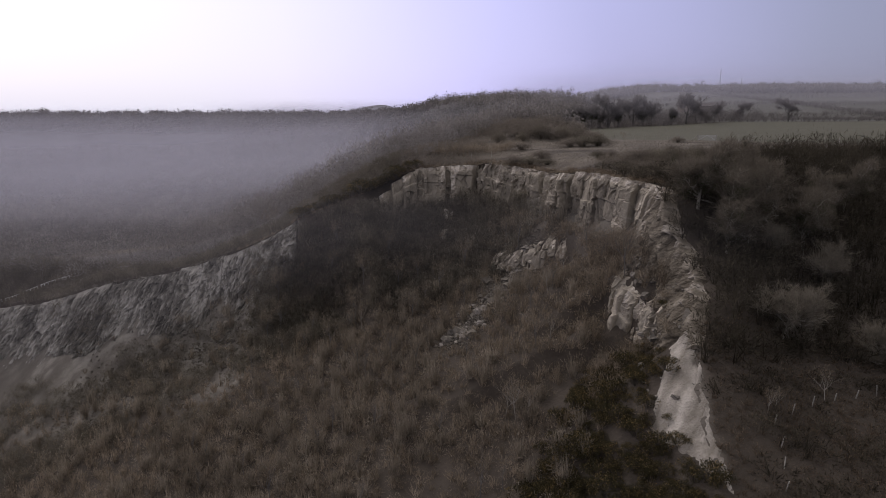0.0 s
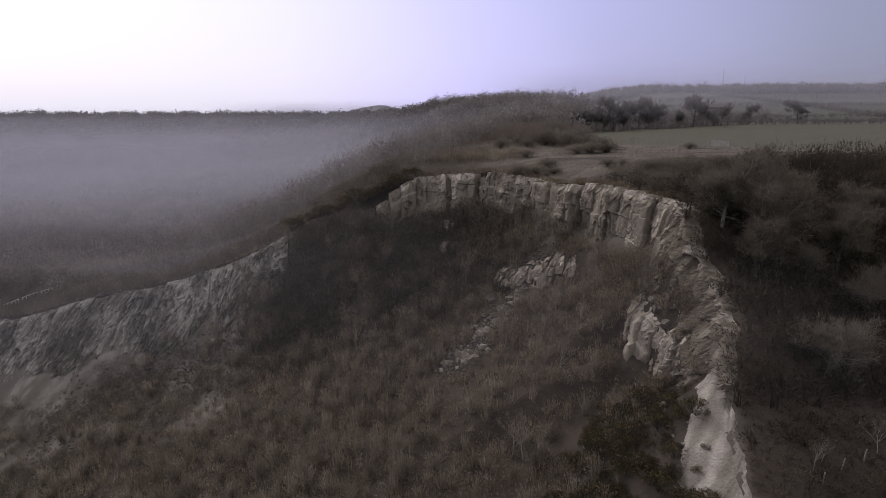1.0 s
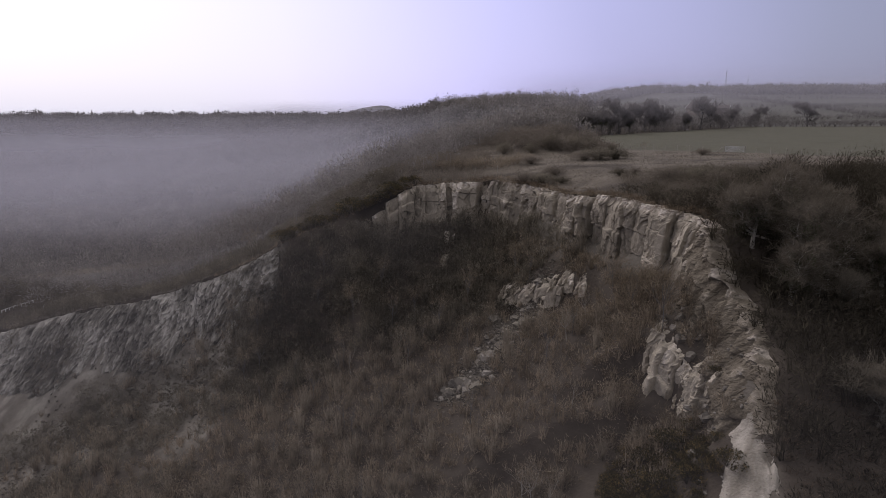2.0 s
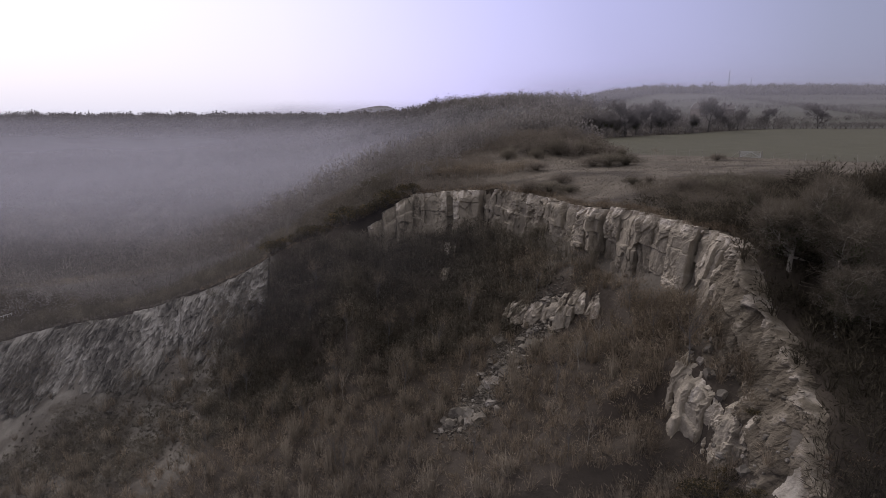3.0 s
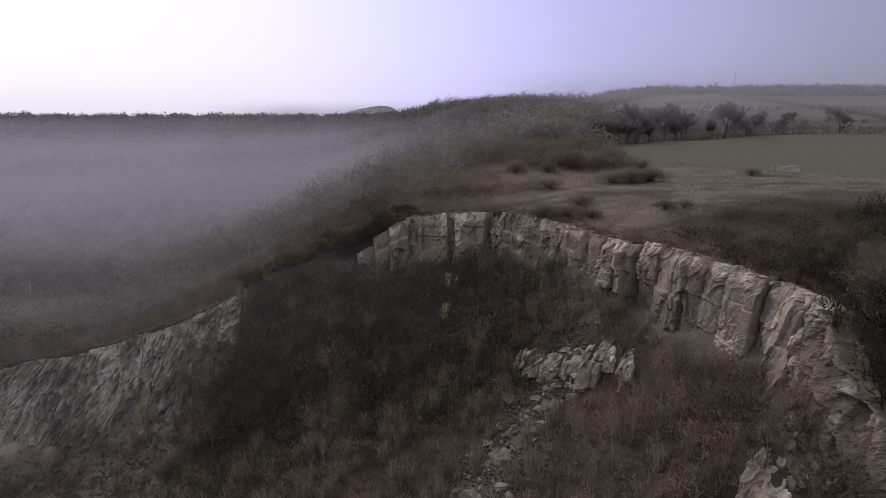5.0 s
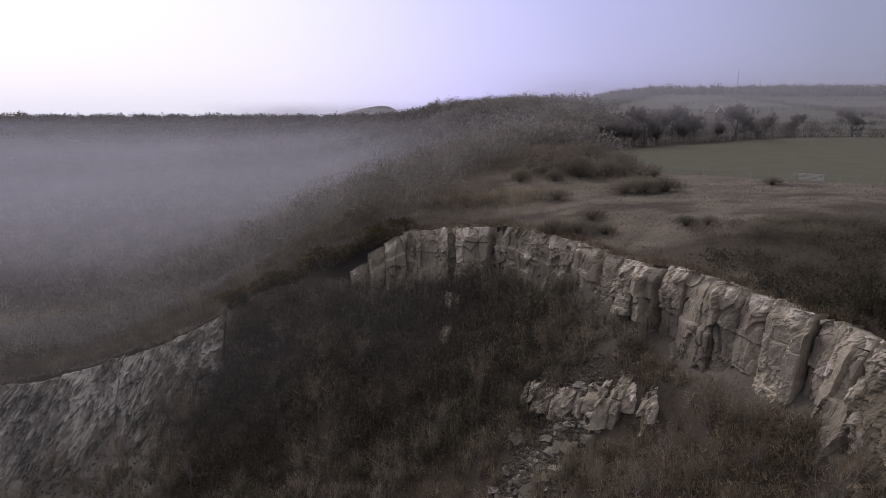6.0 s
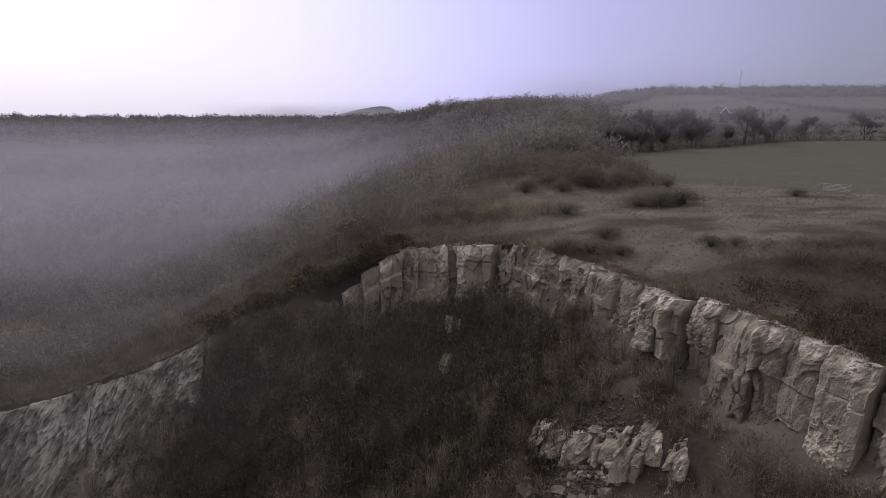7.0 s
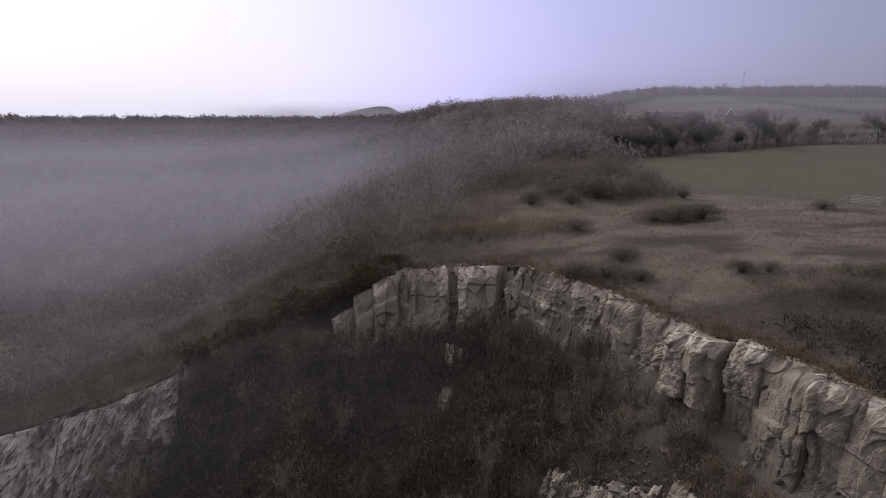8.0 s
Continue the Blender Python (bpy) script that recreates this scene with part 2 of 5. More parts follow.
# ---- materials ----
def material(name, colours, scales=(0.4, 3.0), rough=0.9, bump=0.3, bump_scale=6.0, stretch=(1, 1, 1), tone_amt=0.0, obj_random=0.0, translucent=0.0):
    """Colours from dark to light, mixed by noise at two scales; tone_amt: how far the mesh's own tone value shifts it."""
    m = bpy.data.materials.new(name)
    m.use_nodes = True
    n, l = m.node_tree.nodes, m.node_tree.links
    bsdf = n["Principled BSDF"]
    bsdf.inputs["Roughness"].default_value = rough
    bsdf.inputs["Specular IOR Level"].default_value = 0.2
    mp = n.new("ShaderNodeMapping")
    mp.inputs["Scale"].default_value = stretch
    geo = n.new("ShaderNodeNewGeometry")
    l.new(geo.outputs["Position"], mp.inputs["Vector"])
    fac = None
    for k, (sc, amt) in enumerate(zip((*scales, scales[1] * 5.5), (0.9, 0.8, 0.8))):
        t = n.new("ShaderNodeTexNoise")
        t.inputs["Scale"].default_value, t.inputs["Detail"].default_value, t.inputs["Roughness"].default_value = sc, 5, 0.6
        l.new(mp.outputs[0], t.inputs["Vector"])
        mul = n.new("ShaderNodeMath")
        mul.operation = "MULTIPLY_ADD"
        mul.inputs[1].default_value = amt * 1.4
        mul.inputs[2].default_value = 0.5 - amt * 0.7
        l.new(t.outputs["Fac"], mul.inputs[0])
        if fac is None:
            fac = mul.outputs[0]
        else:
            mix = n.new("ShaderNodeMix")
            mix.inputs[0].default_value = 0.45 if k == 1 else 0.28
            l.new(fac, mix.inputs[2])
            l.new(mul.outputs[0], mix.inputs[3])
            fac = mix.outputs[0]
    if tone_amt:
        at = n.new("ShaderNodeAttribute")
        at.attribute_name = "tone"
        ma = n.new("ShaderNodeMath")
        ma.operation = "MULTIPLY_ADD"
        ma.inputs[1].default_value = tone_amt
        l.new(at.outputs["Fac"], ma.inputs[0])
        sub = n.new("ShaderNodeMath")
        sub.operation = "SUBTRACT"
        sub.inputs[1].default_value = tone_amt * 0.5
        l.new(fac, ma.inputs[2])
        l.new(ma.outputs[0], sub.inputs[0])
        fac = sub.outputs[0]
    if obj_random:
        oi = n.new("ShaderNodeObjectInfo")
        ma = n.new("ShaderNodeMath")
        ma.operation = "MULTIPLY_ADD"
        ma.inputs[1].default_value = obj_random
        l.new(oi.outputs["Random"], ma.inputs[0])
        l.new(fac, ma.inputs[2])
        sub = n.new("ShaderNodeMath")
        sub.operation = "SUBTRACT"
        sub.inputs[1].default_value = obj_random * 0.5
        l.new(ma.outputs[0], sub.inputs[0])
        fac = sub.outputs[0]
    ramp = n.new("ShaderNodeValToRGB")
    e = ramp.color_ramp.elements
    e[0].position, e[1].position = 0.12, 0.88
    e[0].color, e[1].color = (*colours[0], 1), (*colours[-1], 1)
    for k, c in enumerate(colours[1:-1]):
        x = e.new(0.12 + 0.76 * (k + 1) / (len(colours) - 1))
        x.color = (*c, 1)
    l.new(fac, ramp.inputs[0])
    l.new(ramp.outputs[0], bsdf.inputs["Base Color"])
    if bump:
        t = n.new("ShaderNodeTexNoise")
        t.inputs["Scale"].default_value, t.inputs["Detail"].default_value = bump_scale, 6
        l.new(mp.outputs[0], t.inputs["Vector"])
        t2 = n.new("ShaderNodeTexNoise")
        t2.inputs["Scale"].default_value, t2.inputs["Detail"].default_value = bump_scale * 4.5, 4
        l.new(mp.outputs[0], t2.inputs["Vector"])
        hs = n.new("ShaderNodeMath")
        hs.operation = "MULTIPLY_ADD"
        hs.inputs[1].default_value = 0.35
        l.new(t2.outputs["Fac"], hs.inputs[0])
        l.new(t.outputs["Fac"], hs.inputs[2])
        b = n.new("ShaderNodeBump")
        b.inputs["Strength"].default_value, b.inputs["Distance"].default_value = bump, 0.2
        l.new(hs.outputs[0], b.inputs["Height"])
        l.new(b.outputs[0], bsdf.inputs["Normal"])
    if translucent:
        # fine twigs and blades scatter light to both sides
        dif, trl, both = n.new("ShaderNodeBsdfDiffuse"), n.new("ShaderNodeBsdfTranslucent"), n.new("ShaderNodeMixShader")
        both.inputs[0].default_value = translucent
        for k, b in enumerate((dif, trl)):
            l.new(ramp.outputs[0], b.inputs["Color"])
            l.new(b.outputs[0], both.inputs[1 + k])
        l.new(both.outputs[0], n["Material Output"].inputs["Surface"])
    return m


def cover_mix(base, name, layers):
    """A ground material: over the base's ramp, further ramps where the mesh's attribute of that name says so."""
    n, l = base.node_tree.nodes, base.node_tree.links
    bsdf = n["Principled BSDF"]
    link = bsdf.inputs["Base Color"].links[0]
    colour, fac = link.from_socket, link.from_node.inputs[0].links[0].from_socket
    for attr, cols in layers:
        ramp = n.new("ShaderNodeValToRGB")
        e = ramp.color_ramp.elements
        e[0].position, e[1].position = 0.15, 0.85
        e[0].color, e[1].color = (*cols[0], 1), (*cols[-1], 1)
        for k, c in enumerate(cols[1:-1]):
            x = e.new(0.15 + 0.7 * (k + 1) / (len(cols) - 1))
            x.color = (*c, 1)
        l.new(fac, ramp.inputs[0])
        at = n.new("ShaderNodeAttribute")
        at.attribute_name = attr
        mix = n.new("ShaderNodeMix")
        mix.data_type = "RGBA"
        l.new(at.outputs["Fac"], mix.inputs[0])
        l.new(colour, mix.inputs[6])
        l.new(ramp.outputs[0], mix.inputs[7])
        colour = mix.outputs[2]
    l.new(colour, bsdf.inputs["Base Color"])
    return base


M_GROUND = cover_mix(material("ground", [(0.025, 0.021, 0.016), (0.045, 0.036, 0.028), (0.075, 0.061, 0.047)], (0.15, 1.6), 0.95, 0.6, 3.0), "ground",
                     [("litter", [(0.045, 0.04, 0.037), (0.065, 0.058, 0.054), (0.09, 0.081, 0.076)]), ("dry", [(0.065, 0.054, 0.042), (0.115, 0.097, 0.077), (0.2, 0.172, 0.14)]), ("field", [(0.055, 0.053, 0.038), (0.072, 0.068, 0.048), (0.09, 0.084, 0.061)]),
                      ("pale", [(0.06, 0.058, 0.05), (0.075, 0.072, 0.062), (0.095, 0.09, 0.078)]),
                      ("chalk", [(0.10, 0.089, 0.074), (0.18, 0.164, 0.14), (0.31, 0.283, 0.252)])])
M_ROCK = material("weathered_rock", [(0.085, 0.073, 0.057), (0.2, 0.174, 0.137), (0.31, 0.272, 0.217), (0.52, 0.465, 0.4)], (0.3, 2.2), 0.9, 1.0, 2.2, (1, 1, 0.45), 0.5, obj_random=0.15)
M_RUBBLE = material("earthy_rubble", [(0.042, 0.034, 0.025), (0.085, 0.07, 0.052), (0.15, 0.127, 0.097), (0.34, 0.3, 0.252)], (0.3, 2.2), 0.93, 1.0, 3.0, (1, 1, 1), 0.6)
M_CHALK = material("chalky_rock", [(0.055, 0.05, 0.042), (0.135, 0.124, 0.107), (0.29, 0.272, 0.243)], (0.3, 1.4), 0.92, 0.9, 2.0, (1, 1, 0.35), 0.55)
M_BOULDER = material("fallen_rock", [(0.06, 0.052, 0.043), (0.125, 0.11, 0.09), (0.27, 0.24, 0.2)], (0.5, 2.5), 0.9, 0.5, 4.0, obj_random=0.5)
M_FRESH = material("fresh_rock", [(0.075, 0.066, 0.055), (0.14, 0.124, 0.105), (0.25, 0.226, 0.2)], (0.5, 2.5), 0.9, 0.6, 4.0, obj_random=0.6)
M_BRUSH = material("brown_twigs", [(0.1, 0.08, 0.058), (0.18, 0.145, 0.107), (0.31, 0.255, 0.194)], (0.09, 0.8), 0.95, 0, tone_amt=0.95, translucent=0.5)
M_DARKBRUSH = material("dark_twigs", [(0.055, 0.049, 0.037), (0.118, 0.104, 0.081), (0.235, 0.207, 0.165)], (0.12, 0.8), 0.95, 0, tone_amt=0.6, translucent=0.5)
M_TALL = material("grey_brown_twigs", [(0.11, 0.092, 0.07), (0.19, 0.16, 0.125), (0.3, 0.26, 0.205)], (0.09, 0.8), 0.95, 0, tone_amt=0.7, translucent=0.5)
M_FOOT = material("foot_twigs", [(0.1, 0.086, 0.067), (0.2, 0.174, 0.138), (0.34, 0.298, 0.24)], (0.12, 0.8), 0.95, 0, tone_amt=0.7, translucent=0.5)
M_BANK = material("thorn_twigs", [(0.022, 0.019, 0.014), (0.05, 0.043, 0.032), (0.1, 0.086, 0.065)], (0.12, 0.8), 0.95, 0, tone_amt=0.6, translucent=0.5)
M_BRACKEN = material("bracken_twigs", [(0.055, 0.042, 0.03), (0.105, 0.08, 0.058), (0.19, 0.148, 0.108)], (0.12, 0.8), 0.95, 0, tone_amt=0.7, translucent=0.5)
M_GRASS = material("dead_grass", [(0.11, 0.096, 0.08), (0.165, 0.146, 0.123), (0.27, 0.24, 0.205)], (0.2, 1.2), 0.95, 0, tone_amt=0.8, translucent=0.5)
M_GORSE = material("gorse_leaf", [(0.024, 0.024, 0.014), (0.05, 0.044, 0.024), (0.25, 0.175, 0.078)], (0.5, 2.5), 0.8, 0, tone_amt=0.7, translucent=0.5)
M_IVY = material("ivy_leaf", [(0.04, 0.044, 0.026), (0.07, 0.075, 0.044), (0.11, 0.11, 0.065)], (0.5, 2.5), 0.7, 0, tone_amt=0.6, translucent=0.5)
M_BARK = material("grey_bark", [(0.16, 0.14, 0.12), (0.27, 0.245, 0.21), (0.4, 0.365, 0.32)], (0.8, 5), 0.9, 0.4, 12, tone_amt=0.3)
M_DARKBARK = material("dark_bark", [(0.03, 0.026, 0.022), (0.05, 0.043, 0.037), (0.08, 0.07, 0.06)], (0.8, 5), 0.9, 0.4, 12, tone_amt=0.3)
M_PALETWIG = material("pale_twigs", [(0.10, 0.087, 0.068), (0.16, 0.14, 0.11), (0.25, 0.22, 0.178)], (0.5, 2), 0.95, 0, tone_amt=0.5, translucent=0.5)
M_GNARL = material("dim_brown_twigs", [(0.07, 0.06, 0.047), (0.13, 0.111, 0.088), (0.22, 0.19, 0.153)], (0.3, 1.2), 0.95, 0, tone_amt=0.5, translucent=0.5)
# haze is worked into these three twig colours of the far woods
M_VALLEY = material("haze_grey_twigs", [(0.13, 0.122, 0.12), (0.2, 0.19, 0.188), (0.29, 0.275, 0.272)], (0.012, 0.15), 0.95, 0, tone_amt=0.7, translucent=0.5)
M_WOOD = material("haze_brown_grey_twigs", [(0.12, 0.109, 0.1), (0.195, 0.178, 0.167), (0.29, 0.268, 0.252)], (0.012, 0.15), 0.95, 0, tone_amt=0.7, translucent=0.5)
M_TREES = material("haze_dark_twigs", [(0.11, 0.1, 0.096), (0.155, 0.142, 0.137), (0.21, 0.193, 0.186)], (0.03, 0.3), 0.95, 0, tone_amt=0.3, translucent=0.5)
M_THICKET = material("thicket_twigs", [(0.1, 0.085, 0.07), (0.17, 0.146, 0.122), (0.27, 0.235, 0.2)], (0.09, 0.5), 0.95, 0, tone_amt=0.35, translucent=0.5)


def mist_material():
    """Thin veil: light passes, and some of it is scattered up and down by the droplets."""
    m = bpy.data.materials.new("thin_mist")
    m.use_nodes = True
    n, l = m.node_tree.nodes, m.node_tree.links
    n.remove(n["Principled BSDF"])
    out = n["Material Output"]
    clear, dif, trl = n.new("ShaderNodeBsdfTransparent"), n.new("ShaderNodeBsdfDiffuse"), n.new("ShaderNodeBsdfTranslucent")
    for b in (dif, trl):
        b.inputs["Color"].default_value = (0.55, 0.535, 0.605, 1)
    both, mix = n.new("ShaderNodeMixShader"), n.new("ShaderNodeMixShader")
    both.inputs[0].default_value = 0.5
    l.new(dif.outputs[0], both.inputs[1])
    l.new(trl.outputs[0], both.inputs[2])
    at, tex, geo, mul = n.new("ShaderNodeAttribute"), n.new("ShaderNodeTexNoise"), n.new("ShaderNodeNewGeometry"), n.new("ShaderNodeMath")
    at.attribute_name = "veil"
    tex.inputs["Scale"].default_value, tex.inputs["Detail"].default_value = 0.012, 3
    rng_map = n.new("ShaderNodeMapRange")
    rng_map.inputs["To Min"].default_value, rng_map.inputs["To Max"].default_value = 0.55, 1.45
    mul.operation = "MULTIPLY"
    l.new(geo.outputs["Position"], tex.inputs["Vector"])
    l.new(tex.outputs["Fac"], rng_map.inputs["Value"])
    l.new(at.outputs["Fac"], mul.inputs[0])
    l.new(rng_map.outputs[0], mul.inputs[1])
    l.new(mul.outputs[0], mix.inputs[0])
    l.new(clear.outputs[0], mix.inputs[1])
    l.new(both.outputs[0], mix.inputs[2])
    l.new(mix.outputs[0], out.inputs["Surface"])
    return m


M_MIST = mist_material()
# bark grey lifted as haze on the field trees; the thin saplings share it
M_GREYBARK = material("grey_hazed_bark", [(0.08, 0.075, 0.07), (0.12, 0.113, 0.107), (0.17, 0.16, 0.15)], (0.8, 5), 0.9, 0.3, 12, tone_amt=0.3)
M_POST = material("weathered_post", [(0.16, 0.145, 0.125), (0.28, 0.26, 0.23), (0.4, 0.37, 0.33)], (2, 12), 0.85, 0.3, 20)
M_WIRE = material("rusty_wire", [(0.07, 0.06, 0.05), (0.1, 0.088, 0.075), (0.14, 0.125, 0.11)], (2, 12), 0.7, 0)
M_GATE = material("galvanised_steel", [(0.35, 0.35, 0.35), (0.45, 0.45, 0.45), (0.55, 0.55, 0.55)], (2, 12), 0.5, 0)
M_WHITE = material("white_paint", [(0.65, 0.65, 0.63), (0.74, 0.74, 0.72), (0.8, 0.8, 0.78)], (1, 6), 0.6, 0)
M_WALL = material("brick_wall", [(0.13, 0.11, 0.1), (0.17, 0.145, 0.13), (0.21, 0.185, 0.17)], (0.6, 5), 0.9, 0.2)
M_ROOF = material("tiled_roof", [(0.055, 0.046, 0.043), (0.075, 0.063, 0.058), (0.1, 0.085, 0.078)], (0.6, 5), 0.85, 0.2)
M_GLASS = material("dark_glass", [(0.02, 0.022, 0.025), (0.03, 0.032, 0.035)], (1, 6), 0.15, 0)

# ---- the ground ----
def axis(dense0, dense1, step, lo, hi, grow=1.09):
    mid = list(np.arange(dense0, dense1, step))
    up, st = [dense1], step
    while up[-1] < hi:
        st *= grow
        up.append(up[-1] + st)
    down, st = [dense0], step
    while down[-1] > lo:
        st *= grow
        down.append(down[-1] - st)
    return np.array(down[:0:-1] + mid + up)


gx, gy = axis(-75, 60, 0.65, -2600, 2600), axis(34, 150, 0.65, -1500, 3200, 1.07)
GX, GY = np.meshgrid(gx, gy, indexing="ij")
GZ = land(GX, GY, True, -1.4)
me = fast_mesh("ground", np.stack([GX, GY, GZ], -1).reshape(-1, 3), grid_faces(len(gx), len(gy)), True)
gd, _ = rim_near(GX, GY)
g_edge = GX - np.interp(GY, EDGE_Y, EDGE_X)
g_fence = 134 - 0.86 * (GX - 58)       # line of the field's fence
on_top = (gd < -0.5) & (GY > 84)
field = on_top * smooth(0, 2, GY - g_fence) * smooth(0, 3, GX - 37 - 0.1 * (GY - 153)) * smooth(2, -2, GY - np.minimum(206 + 0.5 * (GX - 42), 246))
dry = on_top * smooth(-6, 8, g_edge) * smooth(0.15, 0.5, fbm(GX / 9, GY / 5, 4, 31) + 0.5 * smooth(92, 104, GY) + 0.1) * smooth(3, 0, GY - g_fence) * smooth(160, 140, GY) * (1 - field)
dry = dry * (0.45 + 0.75 * vnoise(GX / 4, GY / 1.3, 33) * (0.5 + vnoise(GX / 1.6, GY / 0.8, 34)))
dry = np.maximum(dry, 0.8 * smooth(2.5, 0, np.abs(GY - g_fence + 4)) * on_top * smooth(36, 40, GX))
lfield = smooth(0.5, 0.9, np.exp(-((GX + 82) / 26) ** 2 - ((GY - 154 - 0.25 * (GX + 80)) / 8) ** 2) * 1.2) * (gd < -3)
dry = np.maximum(dry, 0.55 * lfield * (0.3 + vnoise(GX / 5, GY / 2, 35)))
pale = smooth(252, 262, GY) * smooth(90, 130, GX) * (1 - smooth(700, 760, GY))
chalk_wide = np.interp(GY, (39, 42, 44.5, 47, 50, 53), (0, 0.9, 2.3, 3.3, 3, 1.6))
chalk_near = smooth(0.6, -0.3, gd - chalk_wide + 0.6 * fbm(GX / 2, GY / 2, 3, 8)) * smooth(-0.9, -0.1, gd) * smooth(38, 40, GY) * smooth(55, 51, GY) * (GX > 5)
chalk_left = smooth(30, 20, gd + 5 * fbm(GX / 8, GY / 8, 3, 9)) * (gd > -0.8) * smooth(-25, -28, GX + 0.25 * gd) * (0.2 + 1.1 * vnoise(GX / 3, GY / 3, 15) * vnoise(GX / 1.3, GY / 1.3, 16))
scree = smooth(0.62, 0.9, np.exp(-(((GX - 7.5) * 0.75 + (GY - 84.5) * 0.66) / 7) ** 2 - (((GX - 7.5) * 0.66 - (GY - 84.5) * 0.75) / 3) ** 2) + 0.35 * fbm(GX / 3, GY / 3, 3, 14)) * (gd > 0)
near_face = 0.7 * smooth(3.5, 1.5, gd + fbm(GX / 4, GY / 4, 3, 18)) * (gd > 0) * (GY > 55) * (GX > -15)
litter = np.maximum(smooth(-8, -26, g_edge) * smooth(-14, -24, gd) * smooth(118, 140, GY), smooth(165, 185, GY) * smooth(-6, 6, g_edge) * smooth(0, -6, GX - 37 - 0.1 * (GY - 153)))
litter = np.clip(np.maximum(litter, smooth(255, 300, GY) * smooth(90, 60, GX - 0.18 * (GY - 300))), 0, 1) * (1 - lfield)
tone(me, litter, "litter")
tone(me, field, "field"), tone(me, dry, "dry"), tone(me, pale, "pale")
tone(me, np.maximum(np.maximum(0.3 * chalk_near, chalk_left), np.maximum(0.7 * scree, 0.5 * near_face)), "chalk")
ground = tagged(part("ground", me, M_GROUND), "quarry floor, grassy plateau and valley of brown winter ground", "ground", kind="structure")

# bare chalky earth worn down the near slope, ragged at its edges
M_WORN = material("worn_chalky_earth", [(0.08, 0.069, 0.055), (0.16, 0.14, 0.115), (0.24, 0.215, 0.182), (0.37, 0.335, 0.29)], (1.2, 6.5), 0.93, 1.0, 5.0, (1, 1, 1), 0.6)
sx, sy = np.meshgrid(np.arange(16.5, 25.5, 0.13), np.arange(37.5, 55, 0.13), indexing="ij")
sd, _ = rim_near(sx, sy)
s_wide = np.interp(sy, (39, 42, 44.5, 47, 50, 53), (0, 1.1, 2.6, 3.7, 3.2, 1.6))
s_mask = np.minimum(sd + 0.15, s_wide - sd) + 0.55 * fbm(sx / 1.3, sy / 1.3, 4, 62) + 0.2 * fbm(sx * 2, sy * 2, 3, 63)
s_rill = np.abs(fbm(sx * 0.6 - sy * 0.5, (sx + sy) * 0.12, 4, 64))
sz = land(sx, sy, True, -1.4) + np.clip(0.3 * s_mask, -0.3, 0.12) + 0.05 * fbm(sx * 1.7, sy * 1.7, 4, 65) + 0.12 * s_rill
keep = (s_mask[:-1, :-1] > -0.25).ravel() & (sy[:-1, :-1] < 54.5).ravel()
me = fast_mesh("worn_slope", np.stack([sx, sy, sz], -1).reshape(-1, 3), grid_faces(*sx.shape)[keep], True)
tone(me, (0.35 + 1.2 * s_rill + 0.5 * fbm(sx * 0.7, sy * 0.7, 3, 66)).ravel())
tagged(part("worn_slope", me, M_WORN), "bare pale chalky earth slope with small rills", "slope", kind="structure")

# ---- the rock walls ----
def rim_frame(s):
    """Place on the rim and the way out of the face into the quarry."""
    a, b = rim_at(s - 2.0), rim_at(s + 2.0)
    t = (b - a)[..., :2]
    t = t / np.maximum(np.linalg.norm(t, axis=-1, keepdims=True), 1e-6)
    return rim_at(s), np.stack([-t[..., 1], t[..., 0]], -1)


def path_frame(path):
    """The same for an outcrop of its own: path rows x, y, z of the top, height."""
    path = np.array(path, float)
    ps = np.concatenate([[0], np.cumsum(np.hypot(np.diff(path[:, 0]), np.diff(path[:, 1])))])

    def at(s):
        def pos(q):
            return np.stack([np.interp(q, ps, path[:, k]) for k in range(4)] + [0.12 + 0 * q, 0.12 + 0 * q], -1)
        t = (pos(s + 1.0) - pos(s - 1.0))[..., :2]
        t = t / np.maximum(np.linalg.norm(t, axis=-1, keepdims=True), 1e-6)
        return pos(s), np.stack([-t[..., 1], t[..., 0]], -1)
    return at, float(ps[-1])


